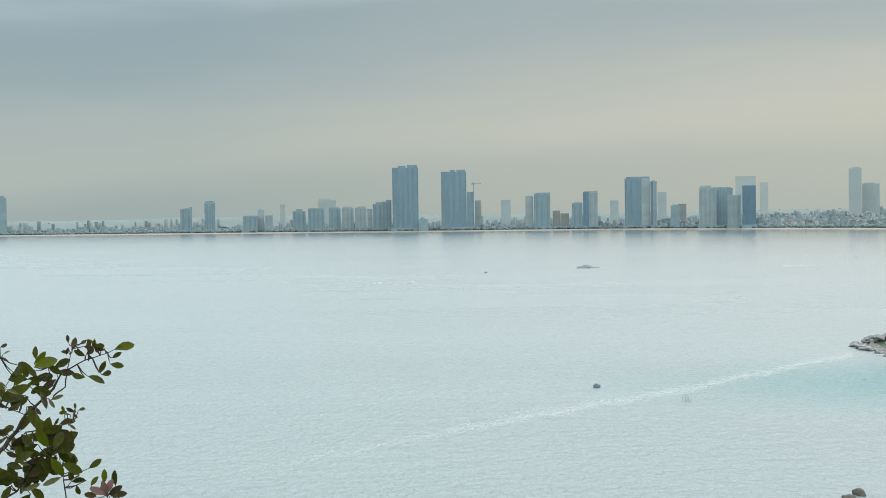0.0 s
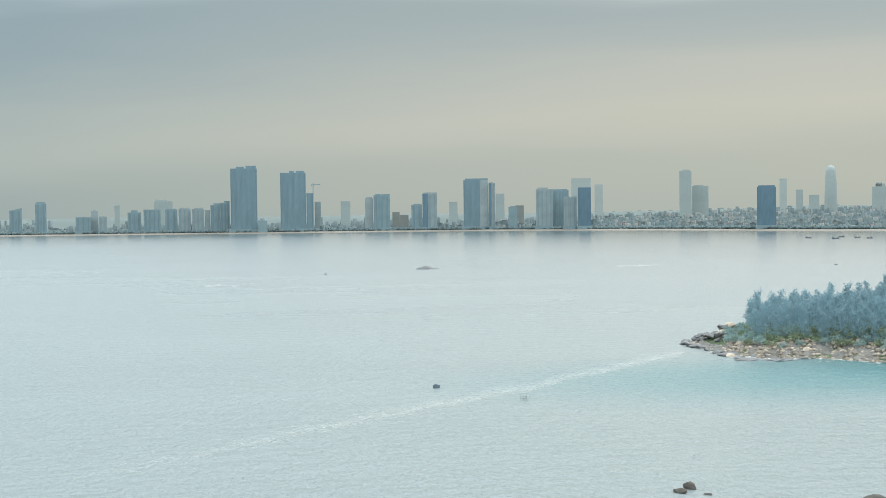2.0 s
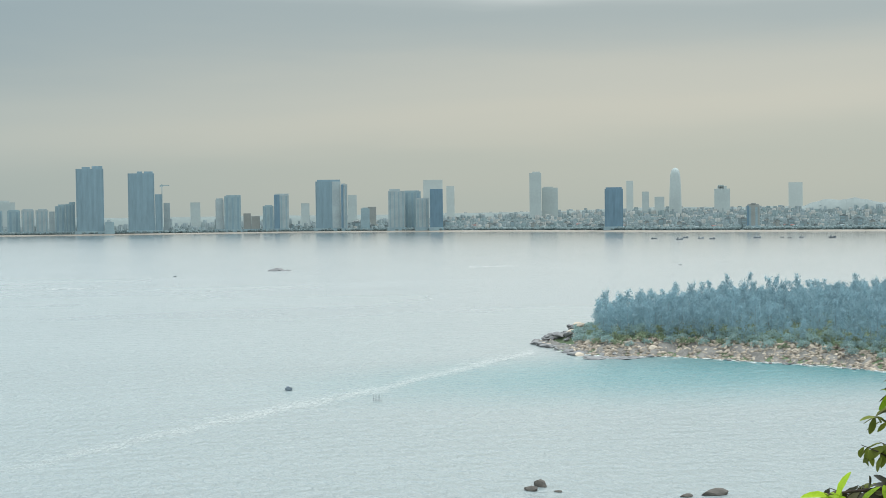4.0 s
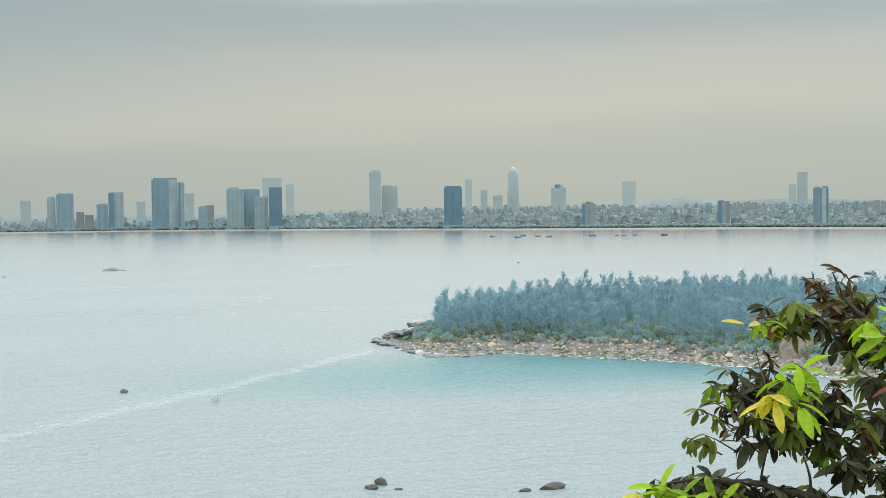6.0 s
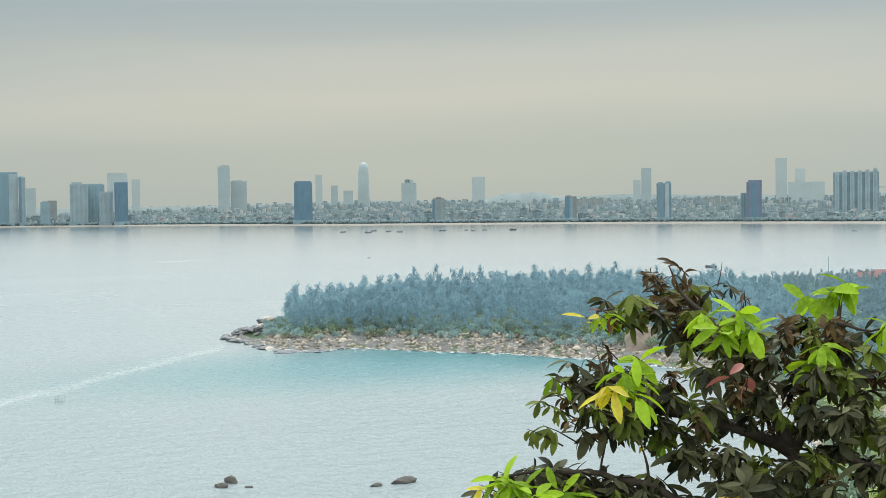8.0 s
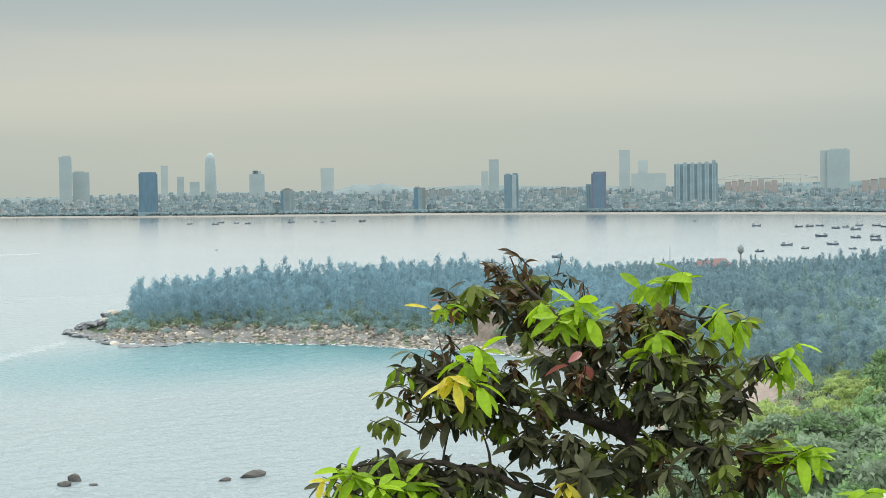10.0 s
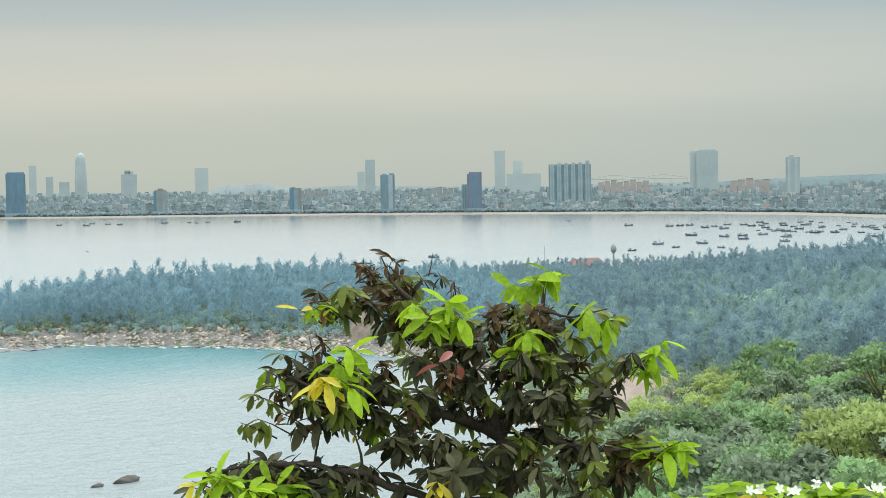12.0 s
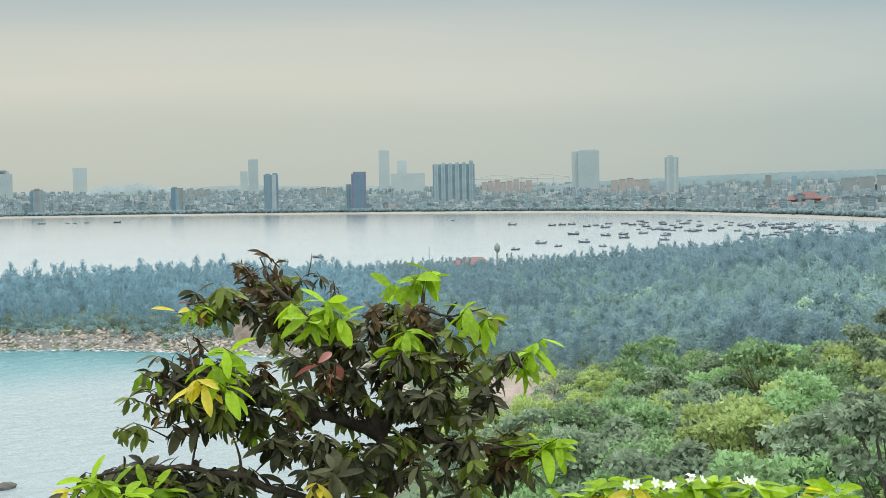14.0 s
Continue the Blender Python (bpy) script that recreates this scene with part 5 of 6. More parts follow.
spray(-0.534, 0.18, 1.075, BRONZE, 5, 0.9)
spray(-0.610, 0.17, 0.977, BRONZE, 8, 0.8)
spray(-0.511, 0.18, 1.012, BRONZE, 8, 0.8)
spray(-0.438, 0.18, 0.935, BRONZE, 7, 0.85)
spray(-0.553, 0.07, 0.933, BRONZE, 7, 0.85)
spray(-0.649, 0.06, 0.923, BRONZE, 6, 0.8)
spray(-0.698, -0.04, 0.908, BRONZE, 5, 0.8)
spray(-0.481, 0.08, 0.869, BRONZE, 7, 0.9)
spray(-0.531, 0.08, 0.797, DARK, 6, 0.9)
spray(-0.434, 0.08, 0.769, DARK, 7, 0.95)
spray(-0.363, 0.19, 0.959, DARK, 4, 0.7)
spray(-0.288, 0.19, 0.982, DARK, 4, 0.7)
spray(-0.213, 0.20, 0.943, BRONZE, 5, 0.7)
spray(-0.735, -0.05, 0.849, DARK, 3, 0.8)
spray(0.036, 0.20, 0.837, BRONZE, 7, 0.9)
spray(-0.015, 0.20, 0.787, BRONZE, 6, 0.9)
spray(0.085, 0.20, 0.772, BRONZE, 6, 0.9)
spray(0.212, 0.20, 0.821, BRONZE, 6, 0.9)
spray(0.282, 0.09, 0.778, DARK, 6, 1)
spray(-0.780, -0.25, 0.740, BRONZE, 5, 0.8)
spray(-0.849, -0.26, 0.684, BRONZE, 6, 0.85)
spray(-0.916, -0.28, 0.675, DARK, 5, 0.8)
spray(-0.759, -0.25, 0.681, DARK, 5, 0.8)
spray(-0.875, -0.27, 0.557, DARK, 7, 0.9)
spray(-0.953, -0.28, 0.538, DARK, 5, 0.8)
spray(-1.005, -0.39, 0.424, OLIVE, 4, 0.9)
spray(-1.070, -0.41, 0.411, OLIVE, 3, 0.9)
spray(-0.917, -0.38, 0.449, BRONZE, 4, 1.0)
spray(-0.863, -0.37, 0.411, DARK, 6, 0.95)
spray(-0.774, -0.35, 0.430, DARK, 7, 1)
spray(-0.694, -0.44, 0.466, DARK, 8, 1.05)
spray(-1.084, -0.41, 0.240, DARK, 7, 0.9)
spray(-0.976, -0.39, 0.255, DARK, 7, 0.9)
spray(-0.866, -0.37, 0.237, DARK, 7, 0.95)
spray(-0.756, -0.35, 0.208, DARK, 8, 1)
spray(-0.644, -0.34, 0.214, DARK, 8, 1)
spray(-0.554, -0.33, 0.221, DARK, 7, 0.95)
spray(-0.461, -0.32, 0.300, DARK, 7, 1)
spray(-0.363, -0.41, 0.316, DARK, 8, 1.1)
spray(-0.780, -0.36, 0.129, OLIVE, 7, 1)
spray(-0.646, -0.34, 0.133, OLIVE, 5, 1)
spray(-1.191, -0.43, 0.236, DARK, 6, 0.85)
spray(-0.419, -0.32, 0.159, DARK, 5, 0.9)
spray(-0.314, -0.51, 0.243, DARK, 8, 1.1)
spray(-0.199, -0.60, 0.260, DARK, 8, 1.1)
spray(0.433, -0.12, 0.263, BRONZE, 8, 1.1)
spray(0.360, -0.11, 0.216, DARK, 6, 1.25)
spray(0.479, -0.12, 0.166, DARK, 6, 1.3)
spray(0.552, -0.13, 0.214, DARK, 6, 1.3)
spray(0.601, -0.13, 0.286, OLIVE, 7, 1.1)
spray(0.647, -0.14, 0.153, DARK, 5, 1.1)
spray(0.258, -0.21, 0.165, DARK, 7, 1.3)
spray(0.135, -0.40, 0.232, DARK, 6, 1.3)
spray(0.351, -0.21, 0.092, DARK, 5, 1.2)
spray(-0.093, -0.40, 0.238, DARK, 6, 1.2)
spray(0.476, 0.08, 0.451, DARK, 5, 1)
spray(0.435, 0.18, 0.513, DARK, 5, 0.9)
spray(-1.120, -0.50, 0.089, BRIGHT, 9, 1.05)
spray(-0.985, -0.50, 0.078, BRIGHT, 9, 1.05)
spray(-0.874, -0.50, 0.073, BRIGHT, 8, 1.0)
spray(-1.230, -0.50, 0.100, BRIGHT, 7, 1.0)
# the inner crown: mostly dark leaves that paint in its shade, denser towards the middle
for u, w, v, ru, rv, count in ((-0.14, -0.20, 0.48, 0.51, 0.24, 56), (-0.62, -0.24, 0.50, 0.28, 0.18, 15), (0.29, -0.11, 0.48, 0.24, 0.27, 20), (-0.28, -0.11, 0.69, 0.26, 0.14, 14),
                               (0.10, -0.10, 0.66, 0.22, 0.14, 11), (-0.22, -0.31, 0.29, 0.26, 0.10, 7), (0.19, -0.20, 0.27, 0.24, 0.13, 8), (0.40, -0.01, 0.69, 0.15, 0.15, 5),
                               (-0.92, -0.30, 0.145, 0.38, 0.045, 26), (-0.12, 0.14, 0.52, 0.40, 0.18, 24), (-0.14, -0.15, 0.20, 0.24, 0.09, 16), (-0.88, -0.35, 0.205, 0.36, 0.035, 20), (-0.75, -0.25, 0.57, 0.22, 0.10, 11), (-0.88, -0.25, 0.52, 0.16, 0.06, 6), (-0.60, 0.10, 0.93, 0.22, 0.10, 26), (-0.39, 0.05, 0.77, 0.18, 0.08, 14), (0.09, 0.05, 0.80, 0.18, 0.07, 12),
                               (0.45, -0.05, 0.20, 0.20, 0.09, 17), (-0.89, -0.1, 0.58, 0.11, 0.06, 9)):
    for i in range(count):
        a, r = near_rng.uniform(0, 6.283), math.sqrt(near_rng.random())
        spray(u + ru * r * math.cos(a), w + near_rng.uniform(-0.22, 0.22), v + rv * r * math.sin(a), near_rng.choice([DARK, DARK, DARK, OLIVE, OLIVE, BRONZE] if v < 0.6 else [BRONZE, BRONZE, BRONZE, BRONZE, OLIVE, DARK] if v > 0.75 else [DARK, DARK, BRONZE, BRONZE, OLIVE, OLIVE]),
              near_rng.randint(6, 9), near_rng.uniform(0.75, 1.15), True)
crown.close()

# frangipani: stout forked stems, whorls of long leaves, white flowers
frangi = new("frangipani_shrub")
frangi.matrix_world = Matrix.Translation((4.976, 3.856, 38.437)) @ pose(0, 0, 0, 0, 0, -50.72)
tagged(frangi, "frangipani shrub with bright green leaves and white flowers", "shrub")
plume = Foliage(frangi, 170)
for u, w, v in ((-0.205, 0.0, 0.172), (-0.114, 0.0, 0.210), (0.002, -0.1, 0.215), (0.117, 0.0, 0.171), (0.275, 0.09, 0.195), (0.39, 0.09, 0.180), (0.552, 0.18, 0.165),
                (-0.31, 0.0, 0.125), (0.792, 0.25, 0.130), (0.959, 0.33, 0.125), (-0.561, -0.13, 0.11), (-0.42, 0.05, 0.07), (0.66, 0.2, 0.09), (0.06, 0.05, 0.10), (-0.16, -0.1, 0.06)):
    foot = Vector((u * 0.45, 0.1, -0.75))
    limb([foot, Vector((u * 0.8, w, -0.2)), Vector((u, w, v - 0.06))], (0.022, 0.017, 0.012), frangi, BARK, "stem")
    for i in range(14):
        a = 2 * math.pi * (i + near_rng.random() * 0.6) / 14
        way = Vector((math.cos(a), 0.8 * math.sin(a), near_rng.gauss(-0.12, 0.35)))
        plume.leaf(Vector((u, w, v - 0.02 + near_rng.uniform(-0.05, 0.02))), way, near_rng.uniform(0.12, 0.18), BRIGHT if near_rng.random() < 0.9 else YELLOW, near_rng)
plume.close()


def flower_mesh():
    v0, f0 = leaf_arrays(0.62, -0.25, 0.1)
    vs, fs = [], []
    for i in range(5):
        a = 2 * math.pi * i / 5
        r = np.array([(math.cos(a), -math.sin(a), 0), (math.sin(a), math.cos(a), 0), (0, 0, 1)])
        vs.append(v0 @ r.T * 0.026)
        fs.append(f0 + i * len(v0))
    return mesh_of("flower", np.concatenate(vs), np.concatenate(fs), PETAL)


FLOWER = flower_mesh()
for u, w, v in ((0.02, -0.12, 0.262), (0.141, -0.10, 0.274), (0.267, -0.05, 0.292), (0.514, 0.0, 0.262)):
    for i in range(3):
        ob = hang("flower", FLOWER, frangi, "white five-petalled flower")
        ob.matrix_local = Matrix.Translation((u + near_rng.uniform(-0.05, 0.05), w + near_rng.uniform(-0.04, 0.04), v - 0.06 + near_rng.uniform(-0.02, 0.012))) @ pose(0, 0, 0, near_rng.uniform(0, 75), near_rng.uniform(-40, 40), near_rng.uniform(0, 72))

# the shrub at the start of the view: zigzag twigs with leathery oval leaves
shrub = new("leathery_shrub")
shrub.matrix_world = Matrix.Translation((-1.58, 4.744, 39.017)) @ pose(0, 0, 0, 0, 0, 18.42)
tagged(shrub, "shrub with thin zigzag twigs and leathery olive leaves", "shrub")
oval = Foliage(shrub, 300)


wood_points = []


def twig(points, radii):
    wood_points.extend(Vector(p).lerp(Vector(q), u) for p, q in zip(points, points[1:]) for u in (0.0, 0.33, 0.67, 1.0))
    limb(points, radii, shrub, NEAR_BARK, "twig", 0.5)


def leaf_group(rows):
    for u, w, v, angle, size, mat in rows:
        mat = {OLIVE.name: SHRUB, BRONZE.name: SHRUB_BROWN}.get(mat.name, mat)
        a = radians(angle)
        way = Vector((math.cos(a), near_rng.uniform(-0.5, 0.5), math.sin(a)))
        ob = hang("leaf", leaf_mesh(3 if mat is not DARK else 2, mat), shrub)
        # the blade faces the viewer more or less
        x = way.normalized()
        y = Vector((near_rng.gauss(0, 0.25), -1.0, near_rng.gauss(0.2, 0.3))).cross(x).normalized()
        m = Matrix((x, y, x.cross(y))).transposed().to_4x4()
        ob.matrix_local = Matrix.Translation((u, w, v)) @ m @ Matrix.Diagonal((size * 1.0, size * 1.15, size, 1))
        # its stalk back to the nearest wood
        foot = Vector((u, w, v))
        wood = min(wood_points, key=lambda q: (q - foot).length)
        if (wood - foot).length < 0.16:
            hang("stalk", mesh_of("stalk", *tube([wood, wood.lerp(foot, 0.5) + Vector((0, 0, -0.006)), foot], (0.0028, 0.002, 0.0012), 4), NEAR_BARK), shrub)


limb([(-0.55, 0.1, -1.1), (-0.3, 0.05, -0.4), (-0.07, 0.0, 0.06)], (0.035, 0.028, 0.02), shrub, NEAR_BARK, "stem")
twig([(-0.055, -0.0, 0.069), (0.003, -0.0, 0.165), (0.042, -0.0, 0.212), (0.092, -0.001, 0.29), (0.19, -0.004, 0.38), (0.22, -0.005, 0.435), (0.299, -0.009, 0.476), (0.379, -0.014, 0.5), (0.428, -0.018, 0.524)], (0.02, 0.016, 0.014, 0.012, 0.009, 0.006, 0.004, 0.003, 0.002))
twig([(0.19, -0.004, 0.355), (0.229, -0.005, 0.384), (0.24, -0.006, 0.454), (0.257, -0.007, 0.531)], (0.006, 0.005, 0.004, 0.002))
twig([(0.19, -0.004, 0.38), (0.172, -0.003, 0.457), (0.183, -0.003, 0.493)], (0.005, 0.003, 0.002))
twig([(0.091, -0.001, 0.229), (0.158, -0.003, 0.235), (0.217, -0.005, 0.248), (0.252, -0.006, 0.254)], (0.005, 0.004, 0.003, 0.002))
twig([(-0.039, -0.0, -0.033), (0.058, -0.0, 0.02), (0.117, -0.001, 0.116), (0.176, -0.003, 0.173)], (0.008, 0.007, 0.005, 0.003))
twig([(-0.03, -0.0, 0.367), (0.026, -0.0, 0.324), (0.092, -0.001, 0.29)], (0.004, 0.004, 0.003))
twig([(0.228, -0.005, -0.176), (0.227, -0.005, -0.033), (0.217, -0.005, 0.049), (0.21, -0.004, 0.09)], (0.008, 0.006, 0.004, 0.002))
twig([(0.356, -0.013, -0.186), (0.364, -0.013, -0.063), (0.369, -0.014, -0.012)], (0.008, 0.006, 0.004))
twig([(-0.047, -0.0, 0.488), (0.01, -0.0, 0.501)], (0.004, 0.002))
leaf_group([(0.404, -0.02, 0.513, 15, 0.076, BRIGHTER), (0.399, 0.04, 0.475, 35, 0.038, SHRUB), (0.380, -0.11, 0.469, -12, 0.050, SHRUB), (0.348, -0.01, 0.429, 60, 0.046, SHRUB), (0.306, -0.05, 0.423, -15, 0.063, SHRUB), (0.353, -0.07, 0.428, 10, 0.046, SHRUB), (0.297, -0.03, 0.417, 170, 0.050, SHRUB)])
leaf_group([(0.307, 0.05, 0.491, 30, 0.046, BRONZE), (0.294, -0.11, 0.502, 150, 0.042, OLIVE), (0.305, -0.09, 0.516, 80, 0.042, BRONZE), (0.258, 0.01, 0.513, 75, 0.046, BRONZE), (0.249, 0.07, 0.497, 160, 0.029, BRONZE), (0.369, -0.01, 0.510, 160, 0.042, BRONZE)])
leaf_group([(0.122, -0.10, 0.470, 20, 0.088, BRIGHTER), (0.124, -0.00, 0.449, 160, 0.071, SHRUB), (0.129, 0.06, 0.416, -5, 0.076, SHRUB), (0.104, 0.02, 0.414, 170, 0.067, SHRUB), (0.111, -0.08, 0.405, 200, 0.084, SHRUB), (0.120, -0.10, 0.391, -20, 0.067, SHRUB), (0.093, -0.00, 0.360, 190, 0.080, DARK)])
leaf_group([(0.139, -0.10, 0.390, -70, 0.071, DARK), (0.167, -0.10, 0.359, -60, 0.042, DARK), (0.128, -0.10, 0.301, -85, 0.067, OLIVE), (0.179, -0.02, 0.342, 20, 0.046, DARK), (0.084, 0.02, 0.334, 210, 0.063, DARK), (0.123, 0.06, 0.298, 240, 0.063, DARK)])
leaf_group([(0.204, -0.08, 0.261, 20, 0.046, BRONZE), (0.184, -0.10, 0.259, 60, 0.034, DARK), (0.232, -0.11, 0.266, -40, 0.034, DARK), (0.223, 0.06, 0.247, 10, 0.042, BRONZE), (0.182, -0.00, 0.240, 230, 0.029, BRONZE)])
leaf_group([(0.182, -0.10, 0.179, 60, 0.076, SHRUB), (0.164, -0.08, 0.183, 120, 0.076, BRIGHTER), (0.144, -0.10, 0.162, 170, 0.076, SHRUB), (0.191, -0.10, 0.169, 10, 0.084, SHRUB), (0.208, 0.08, 0.122, -15, 0.088, OLIVE), (0.172, -0.10, 0.150, -60, 0.076, BRIGHTER)])
leaf_group([(0.116, -0.10, 0.173, 200, 0.076, SHRUB), (0.137, -0.00, 0.125, 230, 0.076, OLIVE), (0.210, -0.10, 0.128, -30, 0.076, OLIVE), (0.186, -0.00, 0.173, 30, 0.092, SHRUB), (0.233, -0.01, 0.078, -60, 0.050, OLIVE), (0.206, -0.08, 0.074, 200, 0.067, DARK)])
leaf_group([(0.116, -0.10, 0.193, 140, 0.063, SHRUB), (0.077, -0.10, 0.117, 160, 0.063, OLIVE), (0.057, -0.10, 0.078, 120, 0.059, OLIVE), (0.087, -0.00, 0.058, 250, 0.055, DARK), (0.040, -0.00, 0.092, 200, 0.063, SHRUB), (0.152, -0.10, 0.111, -20, 0.071, OLIVE)])
leaf_group([(0.359, -0.09, 0.004, 70, 0.055, PINK), (0.363, -0.09, -0.000, 110, 0.055, PINK), (0.368, -0.07, -0.003, 35, 0.055, BRONZE), (0.354, -0.11, 0.006, 150, 0.059, PINK), (0.385, 0.07, -0.035, 10, 0.059, BRONZE), (0.323, -0.11, 0.000, 160, 0.050, BRONZE)])
leaf_group([(0.020, 0.08, 0.501, 30, 0.029, DARK), (0.010, 0.02, 0.499, -30, 0.034, DARK), (0.011, -0.00, 0.535, 20, 0.029, BRONZE), (0.017, -0.00, 0.384, 200, 0.063, DARK), (0.026, 0.02, 0.317, 150, 0.055, DARK), (0.042, -0.10, 0.257, 200, 0.050, BRONZE)])
leaf_group([(0.026, -0.10, 0.396, -20, 0.046, DARK), (0.033, -0.00, 0.223, 160, 0.055, SHRUB), (0.005, -0.10, 0.240, 120, 0.055, SHRUB), (0.022, -0.10, 0.180, -30, 0.042, BRONZE), (0.029, -0.00, 0.042, 60, 0.059, OLIVE), (0.075, -0.10, 0.038, 20, 0.063, DARK)])
# the leaves between, on the twigs' older wood
for u, v, ru, rv, count, size in ((0.13, 0.44, 0.09, 0.055, 16, 0.062), (0.165, 0.165, 0.085, 0.08, 34, 0.08), (0.06, 0.08, 0.08, 0.08, 18, 0.065), (0.05, 0.29, 0.05, 0.12, 16, 0.055),
                                  (0.31, 0.525, 0.07, 0.03, 12, 0.035), (0.24, 0.29, 0.04, 0.015, 8, 0.03), (0.28, 0.05, 0.05, 0.03, 8, 0.05), (0.375, 0.005, 0.05, 0.02, 5, 0.05)):
    for i in range(count):
        a, r = near_rng.uniform(0, 6.283), math.sqrt(near_rng.random())
        way = near_rng.uniform(0, 360)
        leaf_group([(u + ru * r * math.cos(a), near_rng.uniform(-0.06, 0.08), v + rv * r * math.sin(a), way, size * near_rng.uniform(0.7, 1.15), near_rng.choice([SHRUB, SHRUB, SHRUB, DARK, BRONZE, BRIGHTER]))])


# ---- boats and what floats in the bay ----
def boat_type(length, mast, cabin_at):
    """A wooden fishing boat: raised bow, wheelhouse aft, mast and boom."""
    base = new("fishing_boat")
    n, bm = 9, bmesh.new()
    rows = []
    for i in range(n):
        u = i / (n - 1)
        half = length * 0.15 * min(1, 1.9 * (1 - u)) ** 0.6 * (0.8 + 0.2 * min(1, u * 4))
        x, sheer = (u - 0.45) * length, 0.10 + 0.14 * u ** 3 + 0.05 * (1 - u) ** 3
        rows.append([bm.verts.new((x, -half, length * sheer)), bm.verts.new((x * 0.92, -half * 0.55, -0.3)), bm.verts.new((x * 0.92, half * 0.55, -0.3)), bm.verts.new((x, half, length * sheer)),
                     bm.verts.new((x, half * 0.8, length * sheer * 0.75)), bm.verts.new((x, -half * 0.8, length * sheer * 0.75))])
    for i in range(n - 1):
        for k in range(6):
            bm.faces.new((rows[i][k], rows[i][(k + 1) % 6], rows[i + 1][(k + 1) % 6], rows[i + 1][k]))
    bm.faces.new(rows[0])
    bm.faces.new(rows[-1][::-1])
    bmesh.ops.recalc_face_normals(bm, faces=bm.faces)
    part("hull", bm, HULL, base)
    c, h = cabin_at * length, length * 0.1
    house = part("wheelhouse", box(bmesh.new(), c - length * 0.13, c + length * 0.13, -length * 0.08, length * 0.08, h * 0.7, h + length * 0.19, 0.08), CABIN, base)
    part("cabin_roof", box(bmesh.new(), c - length * 0.16, c + length * 0.15, -length * 0.1, length * 0.1, h + length * 0.19, h + length * 0.205), HULL, house)
    hang("mast", mesh_of("mast", *tube([(length * 0.15, 0, h * 0.6), (length * 0.16, 0, h + mast)], (0.24, 0.14), 5), HULL), base)
    hang("boom", mesh_of("boom", *tube([(length * 0.15, 0, h * 1.5), (length * 0.42, 0.1, h + mast * 0.55)], (0.09, 0.05), 5), HULL), base)
    return tagged(base, "moored wooden fishing boat with wheelhouse and mast", "boat", "fishing boats in the bay")


FLEET = [boat_type(14.0, 4.5, -0.2), boat_type(16.5, 5.5, -0.25), boat_type(12.0, 3.5, -0.1), boat_type(9.0, 2.0, -0.15)]
boat_rng = random.Random(12)
first = set()


def moor(kind, bearing, dist, heading, k=1.0):
    m = Matrix.Translation(at(bearing, dist, 0.0)) @ pose(0, 0, 0, 0, 0, heading) @ Matrix.Diagonal((k, k, k, 1))
    if kind not in first:
        first.add(kind)
        FLEET[kind].matrix_world = m
    else:
        copy_thing(FLEET[kind], m).matrix_world = m


moor(0, 21.99, 1927, -19, 0.60)
moor(1, 23.06, 1870, -27, 0.60)
moor(0, 23.32, 1981, 160, 0.60)
moor(0, 23.92, 1930, -21, 0.60)
moor(0, 24.42, 1883, 148, 0.60)
moor(1, 26.22, 1928, -35, 0.64)
moor(3, 27.25, 1950, 154, 0.60)
moor(3, 27.54, 1907, 149, 0.60)
moor(2, 28.00, 1938, -36, 0.60)
moor(3, 29.21, 1919, -18, 1.16)
moor(3, 43.25, 1673, 144, 0.60)
moor(1, 45.75, 1434, -56, 0.60)
moor(0, 47.45, 1392, -53, 0.60)
moor(0, 47.88, 1407, -38, 0.60)
moor(0, 48.31, 1423, 131, 0.60)
moor(1, 48.38, 1122, 138, 0.60)
moor(0, 48.95, 1337, 128, 0.60)
moor(2, 49.33, 1371, 145, 0.60)
moor(1, 49.69, 1294, -38, 0.60)
moor(0, 49.83, 1427, -64, 0.60)
moor(0, 49.73, 1088, 122, 0.60)
moor(0, 50.52, 1419, 138, 0.60)
moor(0, 50.85, 1375, 127, 0.60)
moor(2, 51.25, 1391, 131, 0.60)
moor(0, 51.41, 1314, 131, 0.60)
moor(2, 51.39, 1452, 134, 0.60)
moor(0, 51.27, 1130, -41, 0.60)
moor(0, 50.44, 1109, -44, 0.60)
moor(0, 50.51, 1036, 143, 0.60)
moor(0, 46.96, 952, -41, 0.60)
moor(3, 47.70, 903, -44, 0.60)
moor(0, 48.83, 962, 125, 0.60)
moor(3, 45.88, 862, -46, 0.64)
moor(0, 52.14, 1382, 116, 0.60)
moor(0, 52.19, 1209, -55, 0.60)
moor(0, 52.72, 1268, -67, 0.60)
moor(0, 52.96, 1394, 135, 0.60)
moor(0, 53.31, 1172, -67, 0.60)
moor(2, 52.25, 1074, -56, 0.60)
moor(2, 53.66, 1331, 128, 0.60)
moor(3, 49.61, 895, 131, 0.60)
moor(2, 54.46, 1240, -60, 0.60)
moor(0, 55.32, 1318, -67, 0.60)
moor(0, 56.18, 1294, -43, 0.60)
moor(0, 56.91, 1343, 117, 0.60)
moor(0, 57.32, 1254, 112, 0.60)
moor(0, 57.95, 1267, -44, 0.60)
moor(3, 37.47, 804, 137, 0.60)
moor(3, 1.81, 917, 150, 0.25)
moor(3, 37.54, 808, 140, 0.7)
moor(3, 23.09, 997, 150, 0.27)
